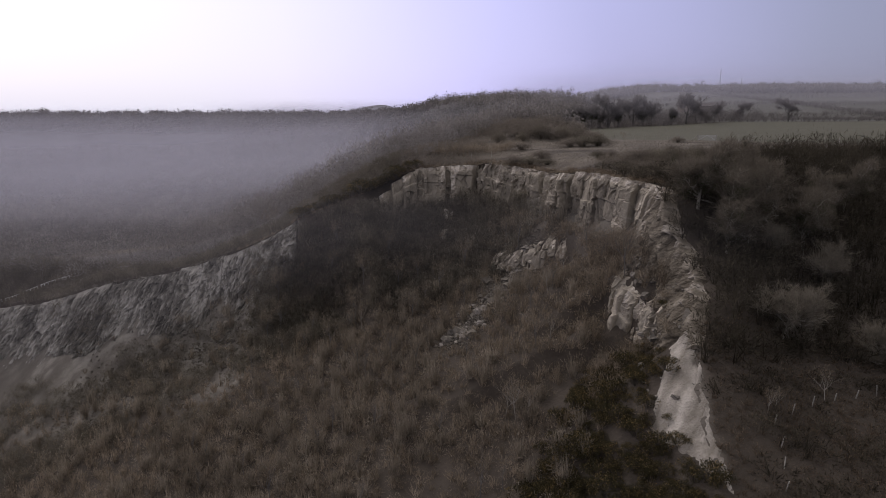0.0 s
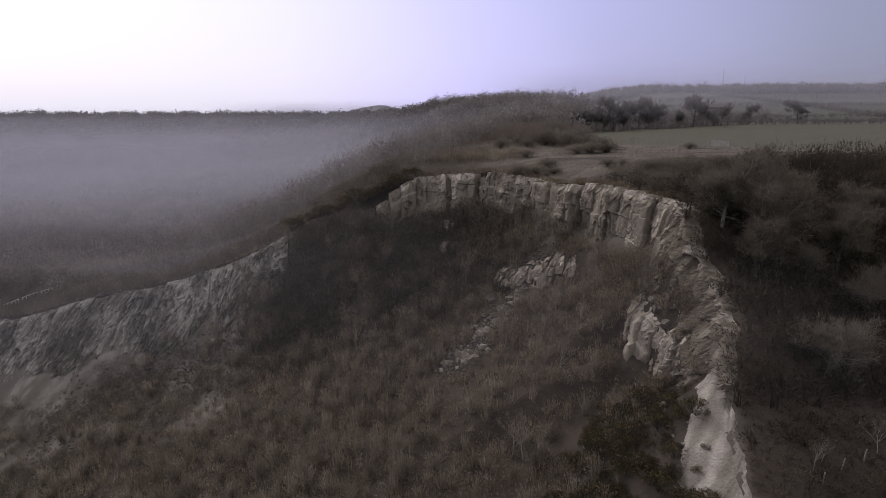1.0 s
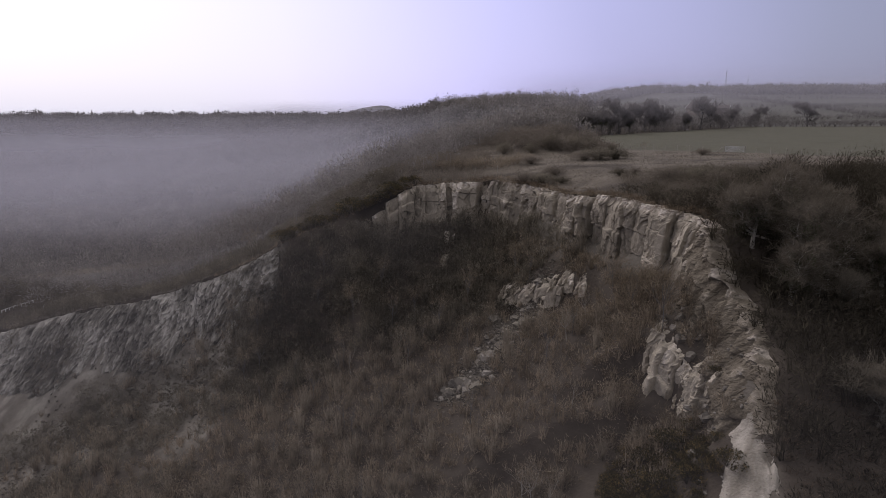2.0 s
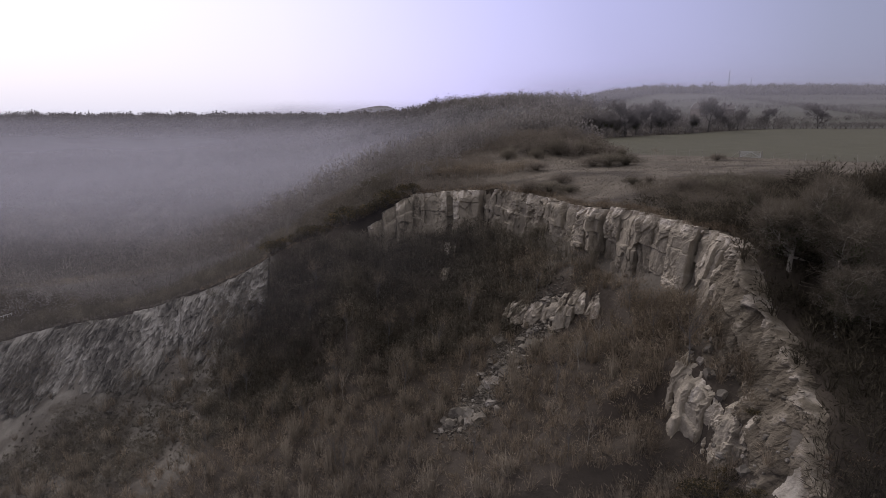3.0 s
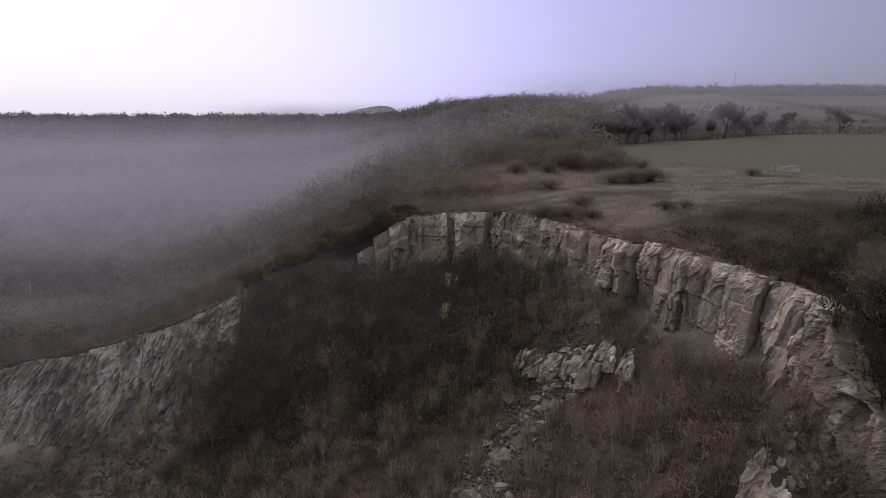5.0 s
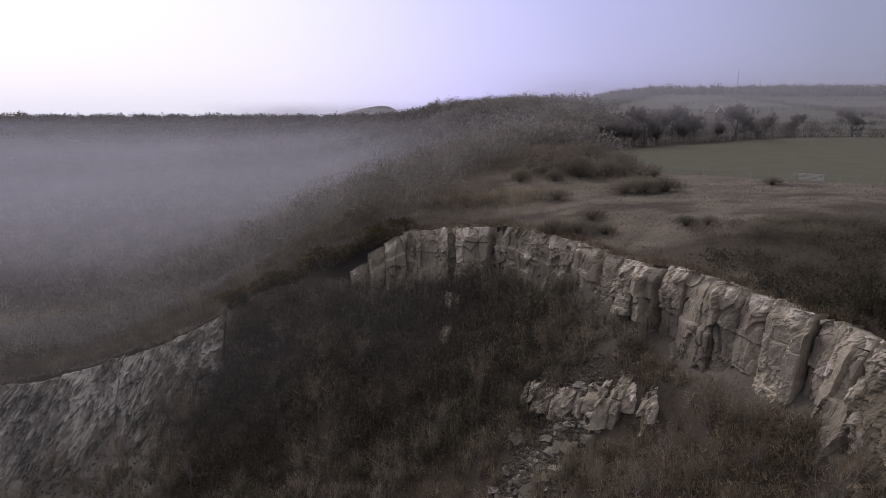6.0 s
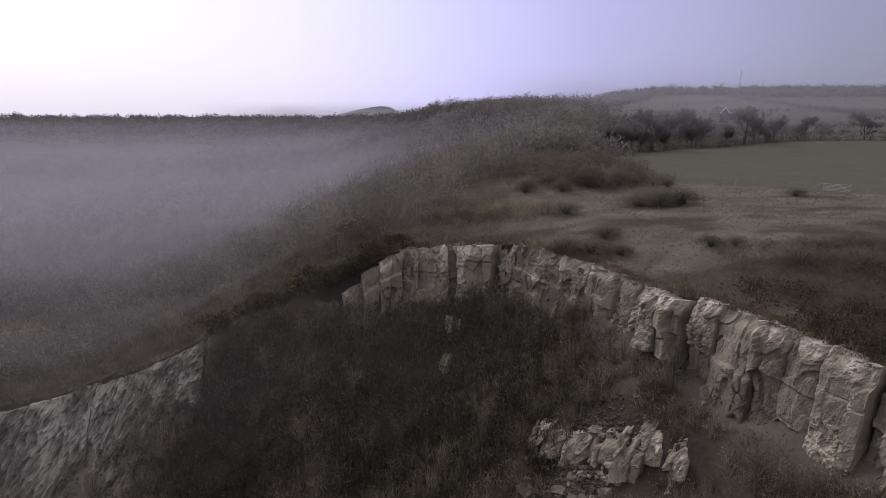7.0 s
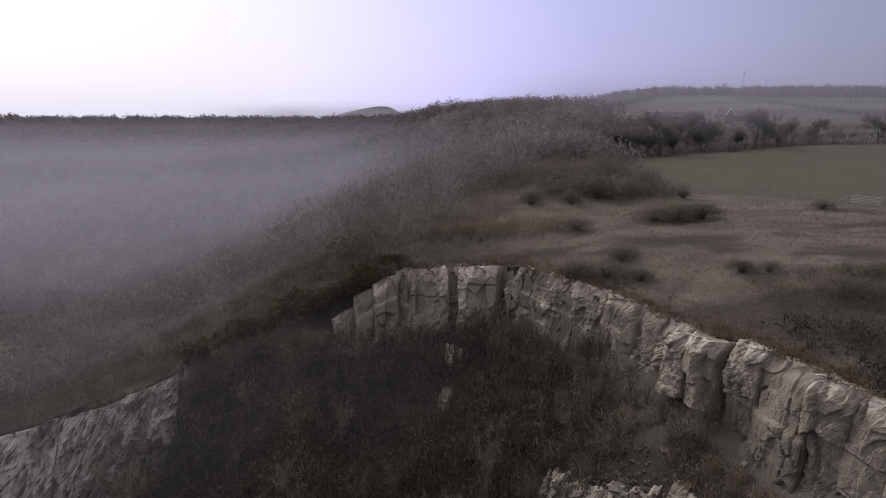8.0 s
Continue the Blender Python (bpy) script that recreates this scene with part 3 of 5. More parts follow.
def rock_column(where, s0, s1, push, drop, foot, seed, step, style, rise=-0.28):
    """One jointed column of the face from s0 to s1 along the top, with flanks, a top and chipped faces."""
    nu = max(5, int((s1 - s0) / step))
    u = np.concatenate([np.full(4, s0), np.linspace(s0, s1, nu), np.full(4, s1)])
    back = np.concatenate([(3.4, 2.2, 1.2, 0.4), np.zeros(nu), (0.4, 1.2, 2.2, 3.4)])
    height = float(where(np.array([(s0 + s1) / 2]))[0][0, 3]) + foot
    nv = max(6, int((height + 1.0) / step))
    v = np.concatenate([[-2.4, -1.7, -1.1, -0.7, -0.35, -0.12], np.linspace(0, height, nv)])
    if rise > 0:
        back, v = back * 0.8, np.where(v < 0, v * 0.6, v)
    U, Vv = np.meshgrid(u, v, indexing="ij")
    B = np.meshgrid(back, v, indexing="ij")[0]
    p, nrm = where(U)
    wide = s1 - s0
    inner = np.clip((U - s0) / wide, 0, 1)
    down = np.clip(Vv, 0, None)
    r2 = np.random.default_rng(seed)
    if style == "rubble":
        # a crumbling slope: broken lumps and hollows with no clear joints
        big, gap = facets(U + 0.3 * fbm(U, Vv, 2, 3), Vv * 0.6, 1.7, 915, 110, 0.6)
        small, gap2 = facets(U + 0.1 * fbm(U * 2, Vv * 2, 2, 4), Vv * 0.6, 0.7, 916, 110, 0.9)
        tiny, gap3 = facets(U, Vv * 0.8, 0.3, 917, 90, 0.9)
        stony = np.maximum(smooth(0.48, 0.66, vnoise(U * 0.45 + 0.2 * Vv, Vv * 0.4, 922)), smooth(3.4, 1.8, down + 1.2 * fbm(U * 0.5, Vv * 0.2, 2, 923)))
        o = push + p[..., 5] * down + 0.75 * big * (0.35 + 0.65 * stony) + (0.12 + 0.4 * stony) * small + (0.1 + 0.15 * stony) * tiny + 0.4 * fbm(U * 0.3, Vv * 0.25, 3, 918) - 0.2 * smooth(0.08, 0, gap) * stony + 0.08 * fbm(U * 3, Vv * 3, 3, 920)
        o = o + smooth(0.5, 2.0, down) * smooth(4.5, 3.0, down) * 0.5 - 0.7 * smooth(3.4, 4.6, down)
        t = 0.02 + 0.5 * stony + 0.5 * small * stony + 0.2 * big + 0.35 * fbm(U * 0.7, Vv * 0.6, 4, 919) + 0.25 * smooth(0.9, 0.2, down)
    elif style == "chalk":
        lean_u = U - 0.12 * Vv + 0.5 * fbm(U * 0.2, Vv * 0.3, 2, 903)
        big, gap = facets(lean_u, Vv * 0.45, 2.4, 905, 40)
        small, gap2 = facets(lean_u + 0.2 * fbm(U, Vv, 2, 904), Vv * 0.3, 0.5, 906, 50)
        tiny, gap3 = facets(U, Vv * 0.6, 0.3, 907, 50)
        flute = np.abs(fbm(lean_u * 0.8, Vv * 0.08, 4, 77))
        o = push + p[..., 5] * down + 0.7 * big + 0.3 * small + 0.3 * tiny + 0.5 * flute + 1.3 * fbm(U * 0.16, Vv * 0.22, 3, 78)
        o = o - 0.9 * smooth(1.2, 0, down) * vnoise(U * 0.6, Vv * 0.6, 5)
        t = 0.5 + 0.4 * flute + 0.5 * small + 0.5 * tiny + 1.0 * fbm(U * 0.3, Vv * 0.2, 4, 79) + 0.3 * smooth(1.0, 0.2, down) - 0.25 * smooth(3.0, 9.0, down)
    else:
        # a folded front: two or three upright planes that meet at arrises
        fold = r2.uniform(0.25, 0.75)
        a0, a1 = r2.uniform(0.02, 0.28), r2.uniform(0.02, 0.24)
        front = -np.where(inner < fold, (fold - inner) * a0, (inner - fold) * a1) * wide
        # beds: ledges that step in and out going down
        bed, line = 0.0, np.full(U.shape, 9.0)
        level = r2.uniform(2.0, 4.5)
        while level < height:
            wav = down + 0.22 * fbm(U * 0.6, U * 0, 2, seed + int(level * 7)) + 0.12 * (U - s0)
            bed = bed + (r2.uniform(-0.5, -0.12) if r2.uniform() < 0.55 else r2.uniform(0.05, 0.4)) * smooth(level - 0.09, level + 0.09, wav)
            line = np.minimum(line, np.abs(wav - level))
            level += r2.uniform(2.2, 5.0)
        warp = U + 0.16 * fbm(U * 0.7, Vv * 0.5, 3, seed)
        big, gap = facets(warp, Vv * 0.3, 1.5, seed + 5, 140, 0.7)
        slab, _ = facets(warp * 0.9, Vv * 0.75, 2.4, seed + 12, 140, 0.7)
        small, gap2 = facets(U + 0.1 * fbm(U * 2, Vv, 2, seed + 1), Vv * 0.5, 0.6, seed + 6, 100, 1.0)
        tiny, gap3 = facets(U, Vv * 0.8, 0.25, seed + 8)
        rough = smooth(0.5, 0.72, vnoise(U * 0.5, Vv * 0.35, seed + 11) + 0.3 * smooth(1.3, 0.3, down))
        o = push + p[..., 5] * down + front + bed + 0.8 * big + 0.5 * slab + (0.06 + 0.26 * rough) * small + (0.02 + 0.14 * rough) * tiny + 0.05 * fbm(U * 2.5, Vv * 2, 3, seed + 7)
        o = o + 0.8 * fbm(U * 0.1, Vv * 0.03, 2, 880)
        o = o - 0.3 * smooth(0.05, 0.0, gap) * smooth(0.45, 0.6, vnoise(U * 0.6, Vv * 0.25, seed + 2)) - 0.12 * smooth(0.10, 0.0, line)
        o = o - 0.12 * np.abs(2 * inner - 1) ** 24 - 0.7 * smooth(1.3, 0.0, down) * (0.3 + vnoise(U * 1.5, Vv * 1.2, seed)) * 0.8
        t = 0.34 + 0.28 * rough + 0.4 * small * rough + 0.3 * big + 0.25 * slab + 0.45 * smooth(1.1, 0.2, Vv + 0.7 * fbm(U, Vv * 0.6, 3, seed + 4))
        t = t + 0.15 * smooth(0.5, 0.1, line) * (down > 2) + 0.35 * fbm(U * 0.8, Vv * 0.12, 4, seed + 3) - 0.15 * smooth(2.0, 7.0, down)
    o = o - B + np.minimum(Vv, 0)
    z = p[..., 2] - drop - down - rise * np.minimum(Vv + 0.2, 0) + 0.22 * fbm(U * 0.8, Vv * 0.8, 3, seed + 9) * (down < 0.6) - 0.15 * B
    wig = 0.22 * fbm(U * 0.12, Vv * 0.5, 3, 555)      # joints run crooked
    P = np.stack([p[..., 0] + nrm[..., 0] * o + nrm[..., 1] * wig, p[..., 1] + nrm[..., 1] * o - nrm[..., 0] * wig, z], -1)
    me = fast_mesh("rock_column", P.reshape(-1, 3), grid_faces(len(u), len(v)))
    if rise > 0:
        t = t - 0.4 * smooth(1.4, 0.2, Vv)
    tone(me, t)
    return me


def rock_wall(name, label, where, columns, style, mat, step, seed, rise=-0.28):
    """columns: start, end, push, drop, foot of each."""
    thing = tagged(new(name), label, "cliff", kind="structure")
    for k, (a, b, push, drop, foot) in enumerate(columns):
        part("rock_column", rock_column(where, a - 0.1, b + 0.1, push, drop, foot, seed * 100 + k, step, style, rise), mat, thing)
    return thing


def chance_columns(s0, s1, widths, pushes, foot, seed, drops=0.4):
    r, s, out = np.random.default_rng(seed), s0, []
    while s < s1 - 0.6:
        e = min(s + r.uniform(*widths), s1)
        out.append((s, e, r.uniform(*pushes), r.uniform(0, drops), foot))
        s = e
    return out


def s_of_y(y):
    return float(np.interp(y, RIM[:24, 1], RIM_S[:24]))


EAST = [(52.5, 56, 0, 0.1, 1.5), (56, 59.5, 0, 0, 0.4), (59.5, 62.8, 0, 0.1, 0.4), (62.8, 66, 0, 0.1, 0.2), (66, 69, 0, 0, 0.2), (69, 71.4, 0, 0.1, 1.5)]
BLOCKS = [(71.4, 73.0, 0.1, 0.2, 1.2), (73.1, 74.9, 0.4, 0.2, 1.0), (75.0, 76.4, 0.3, 0.3, 1.2), (76.8, 79.1, 0.6, 0, 0.6), (79.3, 81.5, 0.2, 0.1, 0.8), (81.5, 83.6, 0.3, 0, 0.6), (83.6, 87.5, 0.1, 0.1, 0.8), (87.5, 89.7, 0.45, -0.1, 1.0)]
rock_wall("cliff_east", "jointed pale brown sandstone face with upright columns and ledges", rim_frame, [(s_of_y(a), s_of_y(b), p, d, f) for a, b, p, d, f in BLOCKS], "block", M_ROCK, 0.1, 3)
rock_wall("cliff_slope", "crumbling slope of broken sandstone and earth below the bank", rim_frame, [(s_of_y(a), s_of_y(b), p, d, f) for a, b, p, d, f in EAST], "rubble", M_RUBBLE, 0.1, 6)
# broken ledges under the columns, standing out from the bank
for path in ([(24.0, 75.2, -2.2, 2.8), (23.0, 77.4, -2.2, 3.2), (22.0, 79.4, -2.6, 2.6)], [(20.4, 83.4, -3.0, 2.0), (19.2, 87.0, -3.2, 2.2)]):
    where, total = path_frame(path)
    rock_wall("rock_ledge", "bedded sandstone ledge below the upright columns", where, chance_columns(0, total, (0.9, 2.0), (-0.5, 0.3), 1.2, int(path[0][0])), "block", M_ROCK, 0.11, int(path[0][1]), 0.3)
NORTH_X, NORTH_S = -RIM[23:29, 0], RIM_S[23:29]
HEAD = [(90.4, 92.6, 1.4, 0.2, -1.0), (92.6, 94.4, 1.1, 0.5, -1.2), (94.4, 97.2, -0.4, 0.4, 0.3), (97.2, 99.6, -0.3, 0.3, 0.5)]
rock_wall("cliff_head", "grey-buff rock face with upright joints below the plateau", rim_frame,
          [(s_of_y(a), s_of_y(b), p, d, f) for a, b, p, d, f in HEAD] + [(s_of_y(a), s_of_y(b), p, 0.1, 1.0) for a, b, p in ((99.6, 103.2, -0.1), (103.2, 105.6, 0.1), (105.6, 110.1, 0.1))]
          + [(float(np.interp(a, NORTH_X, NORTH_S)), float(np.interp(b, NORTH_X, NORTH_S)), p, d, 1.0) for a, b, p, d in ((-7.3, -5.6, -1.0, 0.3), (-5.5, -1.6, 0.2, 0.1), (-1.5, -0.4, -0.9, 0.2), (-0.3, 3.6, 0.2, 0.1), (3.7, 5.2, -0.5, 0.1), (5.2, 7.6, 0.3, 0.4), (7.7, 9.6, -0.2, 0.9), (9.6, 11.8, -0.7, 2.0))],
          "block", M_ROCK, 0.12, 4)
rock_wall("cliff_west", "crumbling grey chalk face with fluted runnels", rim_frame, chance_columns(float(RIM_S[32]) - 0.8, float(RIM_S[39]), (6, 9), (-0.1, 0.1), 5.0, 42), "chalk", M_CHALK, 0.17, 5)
for k, (path, foot) in enumerate([
        ([(18.6, 83.2, -4.8, 3.4), (16.6, 85.6, -5.7, 3.6), (14.6, 87.9, -6.8, 3.4), (12.4, 90.6, -7.5, 3.2), (10.2, 93.6, -9.3, 3), (8, 95.6, -10.8, 2)], 1.4),
        ([(23.4, 55.4, -7.5, 2.8), (23.4, 58.2, -7.0, 3.4), (22.4, 62.5, -7.7, 3.6), (21.5, 65, -7.0, 3.6), (20.3, 67.8, -6.2, 3.4)], 1.4),
        ([(5.2, 103.6, -8.4, 1.3), (2.4, 103.9, -8.5, 1.3)], 0.8), ([(0.6, 105.4, -8.8, 1.7), (-1.2, 105.7, -9, 1.4)], 0.8),
        ([(-7.5, 106.2, -10.8, 1.8), (-11.8, 106.4, -11.2, 1.6)], 0.8), ([(1.8, 109.6, -5.2, 3.2), (-1.2, 110, -5.4, 3)], 1.5)]):
    where, total = path_frame(path)
    rock_wall("rock_outcrop", "broken pale rock outcrop part way down the bank", where, chance_columns(0, total, (0.7, 1.7), (0.45 + 0.2 * k, 1.0 + 0.2 * k) if k < 2 else (-0.3, 0.5), foot + 0.5, 60 + k, 0.8), "block", M_ROCK, 0.1, 50 + k, 0.6)

# ---- fallen stones ----
def stone_mesh(seed, mat):
    """A broken, angular block."""
    r = np.random.default_rng(seed)
    bm = bmesh.new()
    bmesh.ops.create_cube(bm, size=1.0)
    bmesh.ops.subdivide_edges(bm, edges=bm.edges[:], cuts=1, use_grid_fill=True)
    size = (r.uniform(0.7, 1.2), r.uniform(0.6, 1.0), r.uniform(0.4, 0.8))
    for v in bm.verts:
        f = 0.82 + 0.18 * (abs(v.co.x) + abs(v.co.y) + abs(v.co.z) < 1.2)
        v.co = Vector((v.co.x * size[0], v.co.y * size[1], v.co.z * size[2])) * f + Vector(r.uniform(-0.12, 0.12, 3))
    me = bpy.data.meshes.new("boulder")
    bm.to_mesh(me)
    bm.free()
    me.materials.append(mat)
    return me


def scree_line(n, seed):
    """Places down the rockfall, from the outcrop's foot towards the floor."""
    r = np.random.default_rng(seed)
    t = r.uniform(0, 1, n) ** 0.9
    x = 13.5 - 11.5 * t + r.normal(0, 1.4, n)
    y = 89.5 - 9.5 * t + r.normal(0, 1.7, n) + 1.5 * np.sin(5 * t)
    return x, y


STONES = [stone_mesh(k, M_BOULDER) for k in range(7)]
FRESH = [stone_mesh(20 + k, M_FRESH) for k in range(7)]
r = np.random.default_rng(12)
bx, by = scree_line(230, 13)
lx = r.uniform(-60, -32, 70)
ly = 98 + (lx + 33) * 0.1 + r.normal(0, 4, 70)
bx, by = np.concatenate([bx, lx, r.uniform(18.5, 20.5, 14)]), np.concatenate([by, ly, r.uniform(46, 55, 14)])
bz = land(bx, by)
for k in range(len(bx)):
    near = k < 230 or k >= 300
    sz = r.uniform(0.25, 0.6) if r.uniform() < 0.85 else r.uniform(0.8, 1.5)
    if k >= 300:
        sz *= 0.5
    ob = new("boulder", (FRESH if k >= 300 or k % 2 == 0 else STONES)[k % 7])
    ob.matrix_world = pose(bx[k], by[k], bz[k] + 0.12 * sz, r.uniform(-25, 25), r.uniform(-25, 25), r.uniform(0, 360)) @ Matrix.Diagonal((sz, sz, sz, 1))
    tagged(ob, "angular pale grey fallen rock lying on the scree" if near else "angular grey chalk lump on the lower bank", "boulder", "boulders of the rockfall" if near else "boulders below the chalk face")
# fresh blocks on the crumbling slope
for k in range(70):
    y = r.uniform(54.5, 70)
    sx = float(np.interp(y, RIM[:24, 1], RIM[:24, 0]))
    off = r.uniform(0.6, 5.2)
    q = rim_at(np.array(s_of_y(y)))
    z = max(float(land(np.array([sx - off]), np.array([y]))[0]), float(q[2]) - off / float(q[5]) + 0.1)
    sz = r.uniform(0.2, 0.4) if r.uniform() < 0.8 else r.uniform(0.5, 0.9)
    ob = new("boulder", FRESH[k % 7])
    ob.matrix_world = pose(sx - off, y, z, r.uniform(-30, 30), r.uniform(-30, 30), r.uniform(0, 360)) @ Matrix.Diagonal((sz, sz, sz * 1.2, 1))
    tagged(ob, "fresh angular block lodged in the crumbling sandstone slope", "boulder", "blocks of the crumbling slope")
# rubble too fine to count
cx, cy = scree_line(2600, 15)
cx2 = r.uniform(-66, -31, 1800)
cy2 = 98 + (cx2 + 33) * 0.1 + r.normal(0, 4.5, 1800)
cx, cy = np.concatenate([cx, cx2]), np.concatenate([cy, cy2])
cz = land(cx, cy)
pieces = [box(x, y, z + 0.05, a, b, c, w, 0.07, k) for k, (x, y, z, a, b, c, w) in enumerate(zip(cx, cy, cz, r.uniform(.1, .34, len(cx)), r.uniform(.1, .34, len(cx)), r.uniform(.08, .24, len(cx)), r.uniform(0, 3, len(cx))))]
me = fast_mesh("rubble", *join_meshes(pieces))
tagged(part("rubble", me, M_BOULDER), "small broken stones strewn down the scree", "rubble", kind="stuff")

# ---- brush, grass and woods ----
def blades(P, n, h, rad, width, seed, start=0.6, flat=1.0):
    """Twigs of bushes: n thin blades a bush, fanned out in a dome of height h and radius rad over each place P."""
    r = np.random.default_rng(seed)
    N = len(P)
    h, rad = np.broadcast_to(h, N), np.broadcast_to(rad, N)
    rep = np.repeat(np.arange(N), n)
    M = len(rep)
    th, ca = r.uniform(0, 2 * np.pi, M), r.uniform(0, 1, M) ** (0.7 * flat)
    sa = np.sqrt(1 - ca ** 2)
    q = np.sqrt(r.uniform(0, 1, M)) * 0.35
    ph = r.uniform(0, 2 * np.pi, M)
    # lobed outline
    lobe = 0.8 + 0.25 * np.sin(th * 3 + rep * 1.7) * np.sin(th * 2 + rep)
    root = P[rep] + np.stack([rad[rep] * q * np.cos(ph), rad[rep] * q * np.sin(ph), np.zeros(M)], -1)
    ln = r.uniform(0.72, 1.12, M) * lobe
    tip = root + np.stack([rad[rep] * sa * np.cos(th) * ln, rad[rep] * sa * np.sin(th) * ln, h[rep] * ca * ln], -1)
    f = r.uniform(0, start, M)[:, None]
    base = root + (tip - root) * f
    base[:, 2] -= 0.1
    a = r.uniform(0, 2 * np.pi, M)
    side = np.stack([np.cos(a), np.sin(a), r.uniform(-0.3, 0.3, M)], -1) * (width * r.uniform(0.6, 1.5, M))[:, None]
    V = np.stack([base - side / 2, base + side / 2, tip], 1).reshape(-1, 3)
    F = np.arange(3 * M).reshape(-1, 3)
    t = 0.4 * r.uniform(0, 1, M) + 0.6 * r.uniform(0, 1, N)[rep]
    return V, F, np.repeat(t, 3)


def crowns(P, n, h, rad, width, seed, reach=0.42, stems=0.08, lift=0.36):
    """Rounded leafless crowns: short twigs through a lobed dome over each place P, and a few stems up to it."""
    r = np.random.default_rng(seed)
    N = len(P)
    h, rad, width = np.broadcast_to(h, N), np.broadcast_to(rad, N), np.repeat(np.broadcast_to(width, N), n)
    rep = np.repeat(np.arange(N), n)
    M = len(rep)
    d = r.normal(0, 1, (M, 3))
    d[:, 2] = np.abs(d[:, 2]) * 1.05 - 0.35
    d = d / np.linalg.norm(d, axis=1, keepdims=True)
    th = np.arctan2(d[:, 1], d[:, 0])
    lobe = 1 + 0.22 * np.sin(th * 3 + rep * 1.7) * np.cos(d[:, 2] * 4 + rep) + 0.12 * np.sin(th * 7 + rep * 3.1)
    rho = r.uniform(0.15, 1, M) ** 0.5 * lobe
    size = np.stack([rad[rep], rad[rep], (1 - lift) * h[rep]], -1)
    p = P[rep] + d * rho[:, None] * size
    p[:, 2] += lift * h[rep]
    w = d + r.normal(0, 0.75, (M, 3)) + (0, 0, 0.55)
    w = w / np.linalg.norm(w, axis=1, keepdims=True) * (np.minimum(rad[rep], 0.6 * h[rep]) * reach * r.uniform(0.5, 1.3, M))[:, None]
    st = r.uniform(0, 1, M) < stems
    p[st] = P[rep[st]] + r.normal(0, 0.08, (st.sum(), 3)) * rad[rep[st]][:, None]
    w[st] = np.stack([r.normal(0, 0.3, st.sum()) * rad[rep[st]], r.normal(0, 0.3, st.sum()) * rad[rep[st]], h[rep[st]] * r.uniform(0.6, 0.95, st.sum())], -1)
    side = np.cross(w, r.normal(0, 1, (M, 3)))
    side = side / (np.linalg.norm(side, axis=1, keepdims=True) + 1e-9) * (width * r.uniform(0.6, 1.5, M))[:, None]
    V = np.stack([p - side / 2, p + side / 2, p + w], 1).reshape(-1, 3)
    t = 0.4 * r.uniform(0, 1, M) + 0.6 * r.uniform(0, 1, N)[rep]
    # twigs face out of the crown, and shade with it as a rounded mass
    F = np.arange(3 * M).reshape(-1, 3)
    out = d * np.stack([1 / rad[rep], 1 / rad[rep], 2 / h[rep]], -1)
    out = out / np.linalg.norm(out, axis=1, keepdims=True) + (0, 0, 0.25)
    face = np.cross(V[1::3] - V[0::3], V[2::3] - V[0::3])
    face = face / (np.linalg.norm(face, axis=1, keepdims=True) + 1e-9)
    turned = (face * out).sum(1) < 0
    F[turned] = F[turned][:, ::-1]
    face[turned] *= -1
    nrm = out + 0.35 * face
    nrm = nrm / np.linalg.norm(nrm, axis=1, keepdims=True)
    return V, F, np.repeat(t, 3), np.repeat(nrm, 3, 0)


def scatter(x0, x1, y0, y1, step, seed, keep):
    """Places on a jittered grid where keep(x, y, d, s) holds by chance."""
    r = np.random.default_rng(seed)
    X, Y = np.meshgrid(np.arange(x0, x1, step), np.arange(y0, y1, step), indexing="ij")
    X, Y = X.ravel() + r.uniform(-.5, .5, X.size) * step, Y.ravel() + r.uniform(-.5, .5, Y.size) * step
    d, s = rim_near(X, Y)
    k = r.uniform(0, 1, X.size) < keep(X, Y, d, s)
    X, Y = X[k], Y[k]
    return np.stack([X, Y, land(X, Y)], -1)


def stuff(name, label, category, mat, *sets):
    vs, fs, ts, ns, k = [], [], [], [], 0
    for V, F, t, *nrm in sets:
        vs.append(V), fs.append(F + k), ts.append(t), ns.append(nrm[0] if nrm else np.zeros(V.shape))
        k += len(V)
    me = fast_mesh(name, np.vstack(vs), np.vstack(fs), True)
    tone(me, np.concatenate(ts))
    me.normals_split_custom_set_from_vertices(np.vstack(ns))
    return tagged(part(name, me, mat), label, category, kind="stuff")


def vary(P, lo, hi, seed, scale=9.0):
    """Heights that swell and shrink over the ground."""
    r = np.random.default_rng(seed)
    m = np.clip(0.5 + 0.6 * fbm(P[:, 0] / scale, P[:, 1] / scale, 3, seed) + r.uniform(-.25, .25, len(P)), 0, 1)
    return lo + (hi - lo) * m


def scree_keep(x, y):
    t = np.clip((13.5 - x) / 11.5, 0, 1)
    off = np.abs(y - (89.5 - 9.5 * t + 1.5 * np.sin(5 * t))) * 0.8 + 1.3 * fbm(x / 3, y / 3, 2, 19)
    return np.where((x > 0) & (x < 16), smooth(1.7, 4.0, off), 1.0) * 0.95 + 0.05


